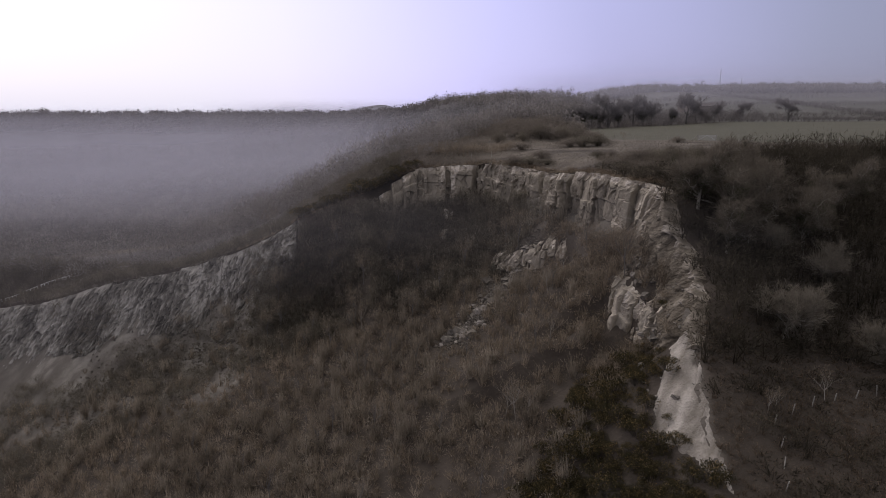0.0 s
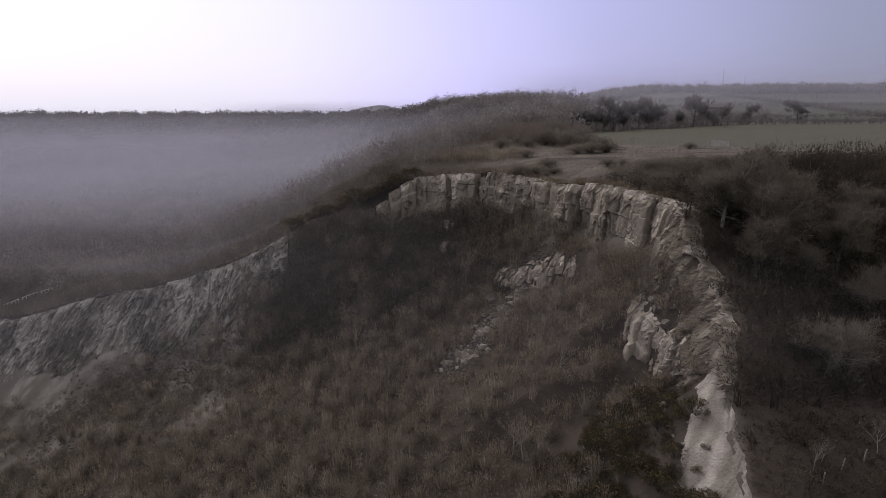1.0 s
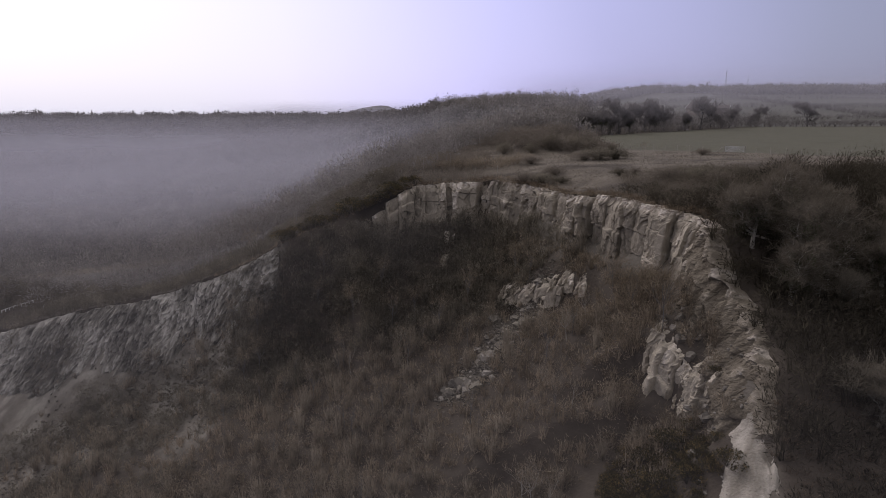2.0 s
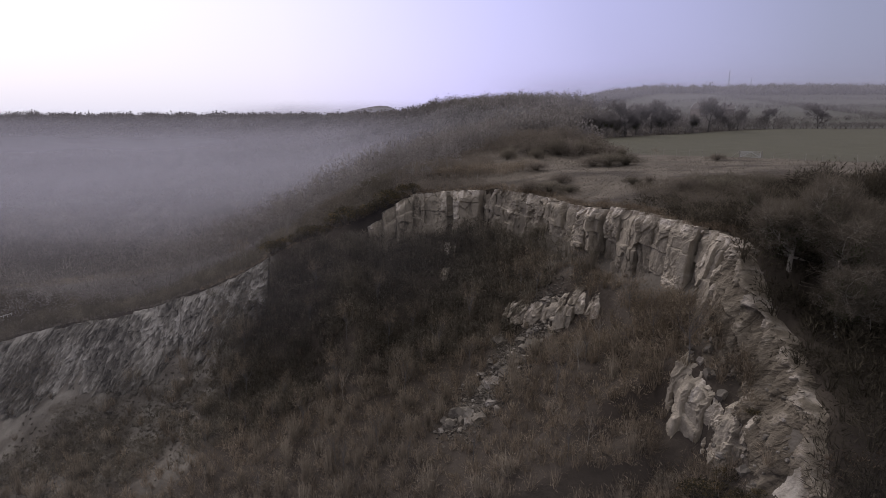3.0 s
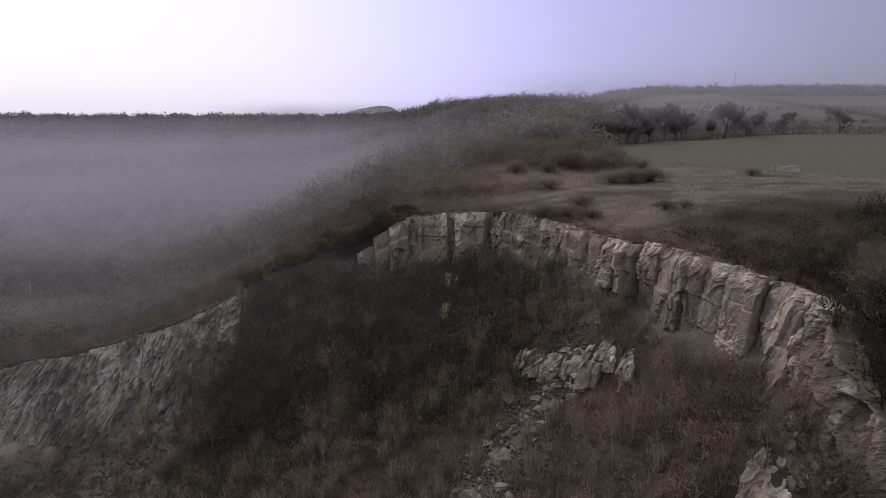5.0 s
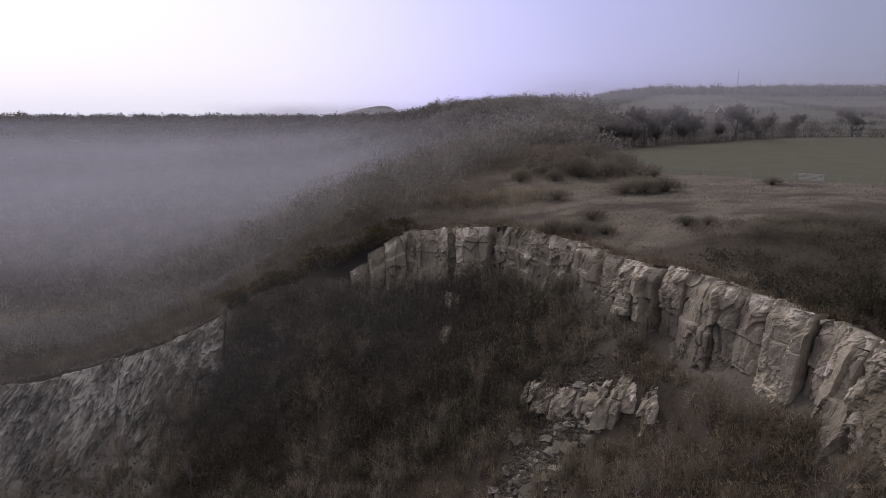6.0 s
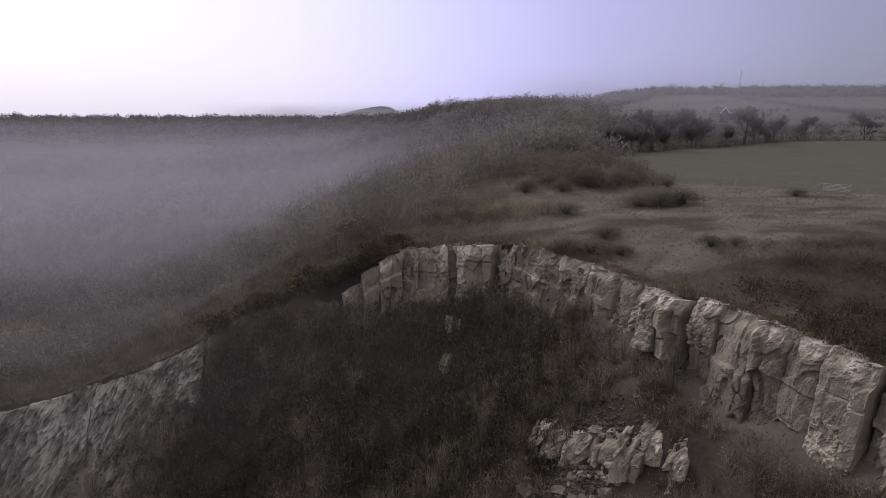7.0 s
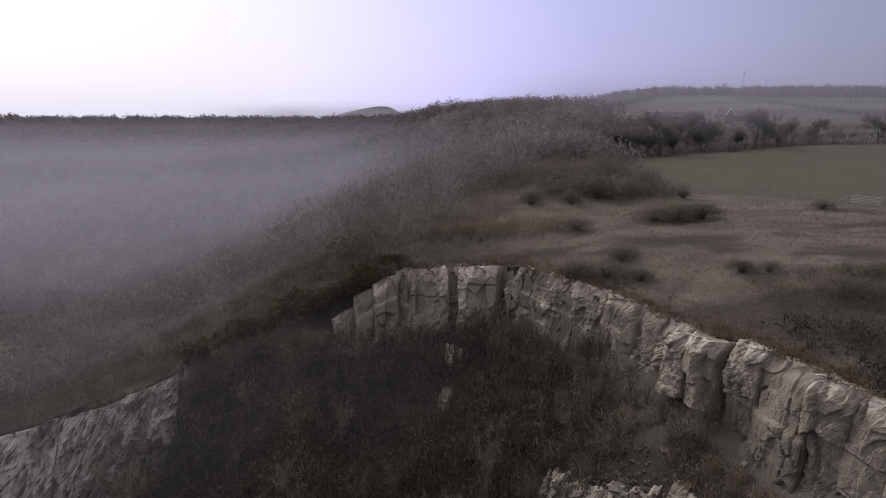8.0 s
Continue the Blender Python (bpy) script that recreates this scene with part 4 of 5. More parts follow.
def outcrop_near(x, y):
    """1 on the broken ledges part way down the east bank, 0 away from them."""
    cy = np.interp(x, (8, 10.2, 12.4, 14.6, 16.6, 18.6), (95.6, 93.6, 90.6, 87.9, 85.6, 83.2))
    a = smooth(2.0, 0.8, np.abs((y - cy) * 0.62 + 1.0)) * (x > 7.5) * (x < 19)
    cx = np.interp(y, (55.4, 58.2, 62.5, 65, 67.6), (23.6, 23.5, 22.5, 21.6, 20.4))
    return np.maximum(a, smooth(3.0, 1.4, np.abs(x - cx + 0.8)) * (y > 54) * (y < 69))


def floor_keep(x, y, d, s):
    k = (1 - 0.8 * outcrop_near(x, y)) * smooth(2.2, 4.2, d + 0.8 * fbm(x / 4, y / 4, 2, 40)) * scree_keep(x, y)
    k = k * (1 - smooth(-25, -28, x + 0.25 * d) * smooth(17, 13, d + 5 * fbm(x / 8, y / 8, 3, 9)) * (0.95 - 0.6 * smooth(0.45, 0.65, vnoise(x / 7, y / 7, 16))))
    k = k * (1 - smooth(1.2, 0, d - np.interp(y, (39, 42, 44.5, 47, 50, 53), (0, 0.9, 2.3, 3.3, 3, 1.6))) * (y < 60) * (x > 10))
    return k * 0.92


def floor_bush(x, y, d, s):
    return floor_keep(x, y, d, s) * (1 - smooth(92, 98, y + 0.25 * np.abs(x)) * 0.6) * (1 - 0.85 * smooth(10, 12, x) * smooth(61, 58, y))


P = scatter(-78, 22, 34, 113, 1.25, 21, floor_bush)
stuff("brushwood", "dense brown leafless brushwood covering the quarry floor", "brush", M_BRUSH, blades(P, 30, vary(P, 0.7, 3.0, 22), vary(P, 0.7, 1.3, 23), 0.06, 24, 0.55, 0.5), crowns(P, 34, vary(P, 0.6, 2.4, 22), vary(P, 0.8, 1.4, 23), 0.06, 29))
P = scatter(-60, 21, 36, 106, 2.7, 121, lambda x, y, d, s: floor_bush(x, y, d, s) * smooth(0.35, 0.55, vnoise(x / 9, y / 9, 122)))
stuff("tall_brushwood", "taller feathery grey-brown bushes standing over the brushwood", "brush", M_TALL, blades(P, 90, vary(P, 2.2, 4.6, 123, 6), vary(P, 0.9, 1.7, 124), 0.06, 125, 0.6, 0.35), crowns(P, 110, vary(P, 1.8, 4.0, 123, 6), vary(P, 1.0, 1.9, 124), 0.06, 126, 0.3))
P = scatter(-34, 17, 88, 118, 0.95, 25, lambda x, y, d, s: smooth(0.9, 1.8, d) * smooth(90, 98, y + 0.2 * np.abs(x + 8)) * scree_keep(x, y) * (0.75 + 0.4 * vnoise(x / 4, y / 4, 6)))
stuff("scrub", "dark tangled scrub on the bank under the rock face", "scrub", M_DARKBRUSH, crowns(P, 80, vary(P, 0.6, 3.4, 26, 5), vary(P, 0.8, 1.7, 27), 0.08, 28), blades(P, 16, vary(P, 0.8, 4.2, 26, 5), vary(P, 0.6, 1.2, 27), 0.06, 128, 0.55, 0.4))
# woody bank east of the rim
P = scatter(24, 84, 36, 93, 1.55, 31, lambda x, y, d, s: smooth(-0.1, -0.9, d) * np.where((y > 80) & (x < 34), 0.5, 0.95) * np.where(y < 50, 0.55, 1) * (1 - smooth(88, 93, y) * 0.8))
stuff("bank_scrub", "dark bare thicket of thorn and bramble on the steep bank", "scrub", M_BANK,
      crowns(P, 130, np.where((P[:, 1] > 78) & (P[:, 0] < 42), 0.45, 1.0) * (1 + 0.7 * smooth(36, 50, P[:, 0])) * vary(P, 0.9, 3.6, 32, 8) * np.where(P[:, 1] < 50, 0.5, 1), vary(P, 1.1, 2.1, 33), 0.085, 34))
P = scatter(26, 84, 77, 102, 1.0, 131, lambda x, y, d, s: smooth(-1.2, -2.5, d) * smooth(0.30, 0.50, vnoise(x / 7, y / 5, 132) + 0.55 * smooth(100, 88, y - 0.12 * (x - 28))) * (y < 134 - 0.86 * (x - 58) - 4))
stuff("plateau_scrub", "low dark bramble and thorn along the bank top", "scrub", M_GNARL, crowns(P, 90, vary(P, 0.35, 1.6, 133, 6), vary(P, 0.8, 1.4, 134), 0.035, 135))
# vegetation clinging to the broken face
P = scatter(9, 27, 56, 106, 1.0, 35, lambda x, y, d, s: smooth(1.6, 2.6, d - 5.2 * (y < 72)) * smooth(9.5, 7.5, d - 1.5 * (y < 72)) * (1 - 0.8 * outcrop_near(x, y)) * scree_keep(x, y) * 0.85)
stuff("face_scrub", "brown bare bushes growing from ledges of the rock face", "scrub", M_BRUSH, blades(P, 34, vary(P, 0.4, 2.9, 36, 4), vary(P, 0.7, 1.3, 37), 0.05, 38, 0.6, 0.5), crowns(P, 60, vary(P, 0.4, 2.6, 36, 4), vary(P, 0.7, 1.4, 37), 0.055, 39))

P = scatter(-14, 28, 72, 116, 1.1, 171, lambda x, y, d, s: smooth(0.5, 0.9, d) * smooth(4.2, 2.6, d) * (x > -13) * smooth(0.44, 0.58, vnoise(s / 4.5, d / 5, 172) + 0.22 * smooth(0, -10, x)) * np.where(y > 95, 1.0, 0.75))
stuff("foot_scrub", "tall bare bushes crowding against the foot of the rock face", "scrub", M_FOOT, crowns(P, 110, vary(P, 1.2, 4.4, 173, 4), vary(P, 0.8, 1.5, 174), 0.055, 175, 0.36), blades(P, 30, vary(P, 1.4, 4.8, 173, 4), vary(P, 0.6, 1.1, 174), 0.05, 176, 0.55, 0.4))
P = scatter(18, 28, 55, 76, 0.8, 191, lambda x, y, d, s: smooth(1.9, 2.9, d) * smooth(9, 7, d) * smooth(0.3, 0.45, vnoise(x / 2.5, y / 2.5, 192) + 0.25 * smooth(66, 72, y)) * np.where(d < 5.5, 1.0, 1 - 0.8 * outcrop_near(x, y)))
qd, qs = rim_near(P[:, 0], P[:, 1])
qr = rim_at(qs)
P[:, 2] = np.where(qd < qr[:, 5] * qr[:, 3], np.maximum(P[:, 2], qr[:, 2] - qd / qr[:, 5] + 0.7), P[:, 2])
stuff("slope_scrub", "brown bramble and bare bushes on the crumbling slope", "scrub", M_BRUSH, crowns(P, 80, vary(P, 0.5, 2.4, 193, 3), vary(P, 0.7, 1.4, 194, 3), 0.05, 195), blades(P, 30, vary(P, 0.6, 2.8, 193, 3), 0.9, 0.045, 196, 0.5, 0.5))
P = scatter(13, 27, 66, 92, 0.9, 135, lambda x, y, d, s: smooth(1.4, 2.4, d - 4.5 * (y < 72)) * smooth(7, 5, d) * scree_keep(x, y) * (1 - 0.6 * outcrop_near(x, y)) * 0.95)
stuff("face_scrub", "low brown bushes along the foot of the rock face", "scrub", M_BRUSH, crowns(P, 80, vary(P, 0.4, 2.0, 136, 4), vary(P, 0.7, 1.4, 137), 0.05, 139))


def dry_keep(x, y):
    return smooth(-8, 6, x - np.interp(y, EDGE_Y, EDGE_X))


P = scatter(-12, 75, 84, 140, 0.42, 41, lambda x, y, d, s: (d < -0.3) * dry_keep(x, y) * (0.55 + 0.45 * smooth(-14, -1, d)) * (y < 133 - 0.86 * (x - 58)))
stuff("rough_grass", "short dead straw-coloured grass on the plateau", "grass", M_GRASS, blades(P, 6, vary(P, 0.12, 0.36, 42, 3), 0.4, 0.08, 43, 0.2))
P = scatter(-40, 32, 76, 124, 0.6, 44, lambda x, y, d, s: (d < 0.1) * smooth(-5, -1, d) * 0.9)
stuff("rim_grass", "brown bramble and dead grass hanging over the rim", "grass", M_BRUSH, blades(P, 22, vary(P, 0.2, 0.9, 45, 3), 0.6, 0.045, 46, 0.3))
P = scatter(-14, 28, 70, 116, 0.55, 181, lambda x, y, d, s: (d < 0.05) * (d > -1.3) * smooth(0.4, 0.6, vnoise(s / 2.2, d * 0.4, 182)))
stuff("rim_tuft", "tufts of bramble and dead grass hanging over the edge of the rock", "grass", M_BRACKEN, crowns(P, 40, vary(P, 0.25, 1.0, 183, 3), vary(P, 0.4, 0.9, 184, 3), 0.04, 185, 0.5))
P = scatter(-110, -8, 108, 145, 1.5, 47, lambda x, y, d, s: (d < -0.3) * smooth(-20, -12, d) * 0.95)
P2 = scatter(-40, -12, 94, 116, 1.0, 147, lambda x, y, d, s: smooth(0.2, 1.0, d) * smooth(14, 10, d) * smooth(-28.6, -27, x + 0.5 * d) * 0.95)
P3 = scatter(-90, -31, 78, 117, 1.0, 148, lambda x, y, d, s: (d > 0.3) * smooth(0.53, 0.63, 0.2 * smooth(8, 16, d) + 0.16 * smooth(2.2, 0.5, d) + vnoise(x / 11, y / 6, 149) + 0.12 * fbm(x / 2, y / 2, 2, 150)) * 0.9)
for Q in (P2, P3):
    qd, qs = rim_near(Q[:, 0], Q[:, 1])
    qr = rim_at(qs)
    Q[:, 2] = np.where((qs > RIM_S[32] - 1) & (qd < qr[:, 5] * qr[:, 3]), np.maximum(Q[:, 2], qr[:, 2] - qd / qr[:, 5] + 0.9), Q[:, 2])
stuff("face_brush", "dark olive scrub in patches over the chalk and the bank", "scrub", M_DARKBRUSH, crowns(P2, 120, vary(P2, 0.6, 1.9, 150), vary(P2, 0.8, 1.3, 151), 0.04, 152), crowns(P3, 90, vary(P3, 0.5, 1.9, 153), vary(P3, 0.8, 1.6, 154), 0.055, 155))
stuff("shoulder_scrub", "dark olive scrub over the falling shoulder of the hill", "scrub", M_DARKBRUSH, crowns(P, 150, vary(P, 0.9, 2.8, 48), vary(P, 1.0, 1.7, 49), 0.045, 50))
# low tangles on the bank where it is more open
P = scatter(20, 62, 26, 54, 0.75, 51, lambda x, y, d, s: (d < -0.3) * 0.95)
stuff("bank_bramble", "reddish brown bramble and bracken on the lower bank", "bramble", M_BRACKEN, blades(P, 22, vary(P, 0.2, 0.9, 52, 4), 0.7, 0.05, 53, 0.3), crowns(P, 30, vary(P, 0.2, 1.0, 52, 4), vary(P, 0.6, 1.1, 54), 0.055, 55))

# shrubs standing on the plateau, each its own thing: x, y, half width, height
SHRUBS = [(26.6, 103, 1.3, 1.0), (28.6, 102.2, 1.0, 0.9), (12.8, 107.8, 1.7, 1.5), (15.6, 106.8, 1.9, 1.3), (18.3, 105.4, 1.5, 0.9), (18.0, 110.5, 1.7, 1.2), (26.5, 126, 2.6, 1.5), (29.4, 126.4, 3.0, 2.0), (32.6, 126.8, 2.6, 1.8),
          (51.2, 131.5, 1.4, 1.1), (15.8, 121.6, 1.9, 1.4)]
SHRUBS += [(34.5, 99.5, 2.2, 1.2), (38, 98.5, 2.4, 1.3), (42, 98.6, 2.2, 1.3), (31, 95, 2.3, 1.4), (35, 93.2, 2.4, 1.6), (39.5, 92.5, 2.5, 1.6), (45, 94, 2.6, 1.6)]


def shrub_meshes(kind, seed, n, width):
    V, F, t, nrm = crowns(np.zeros((1, 3)), n, 1.0, 1.0, width, seed, 0.22)
    me = fast_mesh("crown", V, F, True)
    tone(me, t)
    me.normals_split_custom_set_from_vertices(nrm)
    stems = []
    r = np.random.default_rng(seed)
    for k in range(9):
        a, b = r.uniform(0, 6.28), r.uniform(0.2, 0.6)
        stems.append(tube([(0.05 * math.cos(a), 0.05 * math.sin(a), -0.15), (b * .5 * math.cos(a), b * .5 * math.sin(a), 0.3), (b * math.cos(a + .3), b * math.sin(a + .3), 0.7)], [0.03, 0.02, 0.008], 5))
    ms = fast_mesh("rootstock", *join_meshes(stems))
    return me, ms


def tube(points, radii, sides=5):
    """A tapering round branch along points, as verts and quads."""
    pts = np.array(points, float)
    rings = []
    for k in range(len(pts)):
        d = pts[min(k + 1, len(pts) - 1)] - pts[max(k - 1, 0)]
        d = d / (np.linalg.norm(d) + 1e-9)
        a = np.cross(d, (0.3, 0.2, 1.0) if abs(d[2]) < 0.9 else (1.0, 0.1, 0))
        a = a / np.linalg.norm(a)
        b = np.cross(d, a)
        an = np.arange(sides) * 2 * np.pi / sides
        rings.append(pts[k] + radii[k] * (np.cos(an)[:, None] * a + np.sin(an)[:, None] * b))
    V = np.vstack(rings)
    F = [(k * sides + i, k * sides + (i + 1) % sides, (k + 1) * sides + (i + 1) % sides, (k + 1) * sides + i) for k in range(len(pts) - 1) for i in range(sides)]
    return V, np.array(F)


def grow(seed, height, spread, levels=4, trunk=0.2, crooked=0.35, lean=(0, 0), first=0.3, kids=(3, 5)):
    """A leafless tree: trunk, limbs, and the places and ways of its outer twigs."""
    r = np.random.default_rng(seed)
    limbs, tips = [], []

    def branch(p, d, length, rad, level, limb=0):
        pts, rads = [p], [rad]
        n = 4
        for k in range(n):
            d = d + r.normal(0, crooked, 3) * (0.35 if level == 0 else 1.0) * 0.6
            d[2] += 0.08
            d = d / np.linalg.norm(d)
            p = p + d * length / n
            pts.append(p)
            rads.append(rad * (1 - 0.6 * (k + 1) / n))
        limbs.append((limb, tube(pts, rads, 6 if level < 2 else 3)))
        if level >= levels - 1:
            tips.append((pts[2], d)), tips.append((p, d))
            return
        for k in range(r.integers(*kids) + (1 if level == 0 else 0)):
            f = r.uniform(first if level == 0 else 0.25, 1.0)
            q = pts[0] + 0 * p
            i = min(int(f * n), n - 1)
            q = pts[i] + (pts[i + 1] - pts[i]) * (f * n - i)
            a = r.uniform(0, 2 * np.pi)
            out = np.array([math.cos(a), math.sin(a), 0]) * spread
            nd = d * 0.55 + out * r.uniform(0.6, 1.2) + np.array([0, 0, r.uniform(0.0, 0.4)])
            branch(q, nd / np.linalg.norm(nd), length * r.uniform(0.5, 0.8), rads[i] * 0.62, level + 1, k + 1 if level == 0 else limb)

    branch(np.array([0, 0, -0.3]), np.array([lean[0], lean[1], 1.0]), height * 0.62, trunk, 0)
    return limbs, tips


def twigs(tips, n, length, width, seed, spread=0.7):
    r = np.random.default_rng(seed)
    p, d = np.repeat(np.array([t[0] for t in tips]), n, 0), np.repeat(np.array([t[1] for t in tips]), n, 0)
    M = len(p)
    p = p + r.normal(0, length * 0.12, (M, 3))
    w = d + r.normal(0, spread, (M, 3)) + (0, 0, 0.2)
    w = w / np.linalg.norm(w, axis=1, keepdims=True) * (length * r.uniform(0.4, 1.1, M))[:, None]
    side = np.cross(w, r.normal(0, 1, (M, 3)))
    side = side / (np.linalg.norm(side, axis=1, keepdims=True) + 1e-9) * width
    return np.stack([p - side / 2, p + side / 2, p + w], 1).reshape(-1, 3), np.arange(3 * M).reshape(-1, 3), np.repeat(r.uniform(0, 1, M), 3)


def leaf_cloud(centres, radii, n, size, seed):
    """Small leaves in lumps round the centres."""
    r = np.random.default_rng(seed)
    c, rad = np.repeat(np.array(centres), n, 0), np.repeat(np.array(radii), n)
    M = len(c)
    d = r.normal(0, 1, (M, 3))
    d = d / np.linalg.norm(d, axis=1, keepdims=True)
    p = c + d * (rad * r.uniform(0.55, 1.08, M))[:, None]
    a, b = r.normal(0, 1, (M, 3)) + d * 0.3, r.normal(0, 1, (M, 3))
    a, b = [q / np.linalg.norm(q, axis=1, keepdims=True) * size * r.uniform(0.5, 1.3, M)[:, None] for q in (a, b)]
    V = np.stack([p - a * 0.5, p + a * 0.5, p + b], 1).reshape(-1, 3)
    t = 0.5 * r.uniform(0, 1, M) + 0.5 * np.repeat(r.uniform(0, 1, len(centres)), n)
    return V, np.arange(3 * M).reshape(-1, 3), np.repeat(t, 3)


def leaf_part(parts, name, mat, thing, label=""):
    V, F, t = parts
    me = fast_mesh(name, V, F)
    tone(me, t)
    return part(name, me, mat, thing, label)


def make_tree(name, label, seed, height, spread, bark, twig_mat, n_twigs=14, twig_len=0.9, twig_w=0.03, ivy=0, **kw):
    thing = tagged(new(name), label, "tree")
    limbs, tips = grow(seed, height, spread, **kw)
    for which in sorted({g[0] for g in limbs}):
        nm = "limb" if which else "trunk"
        V, F = join_meshes([g for limb, g in limbs if limb == which])
        me = fast_mesh(nm, V, F, True)
        tone(me, 0.5 + 0 * V[:, 0])
        part(nm, me, bark, thing)
    leaf_part(twigs(tips, n_twigs, twig_len, twig_w, seed + 1), "crown", twig_mat, thing)
    if ivy:
        r = np.random.default_rng(seed + 2)
        c = [np.array(t[0]) * (0.75, 0.75, 0.8) for t in tips if r.uniform() < 0.75]
        leaf_part(leaf_cloud(c, [r.uniform(0.3, 0.8) * height / 7 for _ in c], ivy, 0.16 * height / 7, seed + 3), "ivy", M_IVY, thing, "dark green ivy leaves over the limbs")
    return thing


def place(proto, x, y, turn, size, sink=0.0):
    ob = copy_thing(proto, pose(x, y, float(land(np.array([x]), np.array([y]))[0]) - sink, 0, 0, turn) @ Matrix.Diagonal((size, size, size, 1)))
    return ob


def set_down(ob, x, y, turn=0, size=1.0):
    ob.matrix_basis = pose(x, y, float(land(np.array([x]), np.array([y]))[0]), 0, 0, turn) @ Matrix.Diagonal((size, size, size, 1))
    return ob


shrub_kinds = [shrub_meshes("shrub", 300 + k, 3600, 0.016) for k in range(4)]
r = np.random.default_rng(61)
for k, (x, y, rad, h) in enumerate(SHRUBS):
    thing = tagged(new("shrub"), "low dark leafless shrub standing in rough plateau grass", "shrub", "shrubs on the plateau")
    tw, st = shrub_kinds[k % 4]
    part("crown", tw, M_THICKET if k % 3 else M_DARKBRUSH, thing)
    part("rootstock", st, M_DARKBARK, thing)
    thing.matrix_basis = pose(x, y, float(land(np.array([x]), np.array([y]))[0]), 0, 0, r.uniform(0, 360)) @ Matrix.Diagonal((rad * 1.15, rad * 1.15, h * 1.15, 1))
P = scatter(-4, 18, 119, 128, 1.2, 67, lambda x, y, d, s: smooth(1.0, 0.75, ((x - 7) / 10.5) ** 2 + ((y - 123) / 2.8) ** 2 + 0.2 * fbm(x / 3, y / 3, 2, 68)))
stuff("low_thicket", "low brown bramble thicket behind the rim", "thicket", M_BRUSH, crowns(P, 170, vary(P, 0.8, 2.3, 69, 5), vary(P, 0.9, 1.5, 68), 0.035, 70))
# thicket on the plateau's edge
P = scatter(0, 50, 128, 180, 2.0, 62, lambda x, y, d, s: smooth(1.0, 0.7, ((x - 24 - 0.25 * (y - 150)) / 17) ** 2 + ((y - 150 + 0.3 * (x - 24)) / 14) ** 2 + 0.3 * fbm(x / 5, y / 5, 2, 63)))
stuff("thicket", "brown leafless thicket on the plateau edge", "thicket", M_THICKET, crowns(P, 150, vary(P, 1.0, 2.6, 64, 5), vary(P, 1.4, 2.4, 65, 4), 0.14, 66, 0.22, 0.02))
P = scatter(2, 42, 132, 172, 4.4, 162, lambda x, y, d, s: smooth(1.0, 0.8, ((x - 21 - 0.2 * (y - 150)) / 15) ** 2 + ((y - 150 + 0.3 * (x - 22)) / 13) ** 2) * 0.85)
stuff("thicket", "rounded grey-brown bushes crowding a mound on the plateau edge", "thicket", M_THICKET, crowns(P, 700, vary(P, 2.4, 4.6, 164, 8), vary(P, 2.4, 3.8, 165, 6), 0.14, 166, 0.14, 0.01))
pale_kinds = [shrub_meshes("shrub", 320 + k, 4200, 0.016) for k in range(2)]
for k, (x, y, rad, h) in enumerate([(22.5, 138.5, 2.2, 3.4), (27.6, 139.5, 2.0, 3.0), (18, 136, 1.6, 2.2), (12.5, 137, 1.8, 2.6), (31.2, 142, 1.6, 2.4), (36, 141, 1.0, 1.7)]):
    thing = tagged(new("bush"), "rounded pale grey leafless bush before the thicket", "bush", "pale bushes before the thicket")
    tw, st = pale_kinds[k % 2]
    part("crown", tw, M_PALETWIG, thing)
    part("rootstock", st, M_BARK, thing)
    thing.matrix_basis = pose(x, y, float(land(np.array([x]), np.array([y]))[0]) - 0.1, 0, 0, 70 * k) @ Matrix.Diagonal((rad, rad, h, 1))
P = scatter(-30, 16, 112, 178, 1.3, 67, lambda x, y, d, s: (d < -0.8) * smooth(-30, -12, x - np.interp(y, EDGE_Y, EDGE_X)) * smooth(14, 7, x - np.interp(y, EDGE_Y, EDGE_X) + 3 * fbm(x / 6, y / 6, 2, 71)) * 0.92)
stuff("edge_bramble", "brown bramble and bracken over the plateau edge", "bramble", M_THICKET, crowns(P, 110, vary(P, 0.35, 1.7, 72, 7), vary(P, 0.8, 1.5, 73), 0.04, 74))

# ---- woods of the valley and the far hills ----
def outside(x, y):
    return x - np.interp(y, EDGE_Y, EDGE_X)


def valley_keep(x, y, d, s):
    k = smooth(14, 2, outside(x, y)) * smooth(-4, -9, d)
    open_field = smooth(1.0, 1.3, ((x + 82) / 25) ** 2 + ((y - 154 - 0.25 * (x + 80)) / 9) ** 2 + 0.3 * fbm(x / 12, y / 12, 2, 70))
    return k * open_field


P = scatter(-210, 50, 118, 250, 4.4, 71, lambda x, y, d, s: valley_keep(x, y, d, s) * 0.92)
stuff("valley_woodland", "leafless wood filling the valley, twigs greyed for haze", "woodland", M_WOOD, crowns(P, 170, vary(P, 4.5, 9.5, 72, 30), vary(P, 2.2, 3.8, 73), np.interp(P[:, 1], (118, 250), (0.1, 0.34)), 74, 0.28, 0.01, 0.45))
P = scatter(-340, 40, 250, 420, 6.2, 75, lambda x, y, d, s: smooth(14, 2, outside(x, y)) * 0.95)
stuff("valley_woodland", "leafless wood on the far side of the valley, paled for haze", "woodland", M_VALLEY, crowns(P, 90, vary(P, 6, 11, 76, 40), vary(P, 3.2, 5.2, 77), 0.7, 78, 0.25, 0.015, 0.45))
P = scatter(-520, 20, 420, 700, 9.0, 79, lambda x, y, d, s: smooth(20, 0, outside(x, y)) * 0.95)
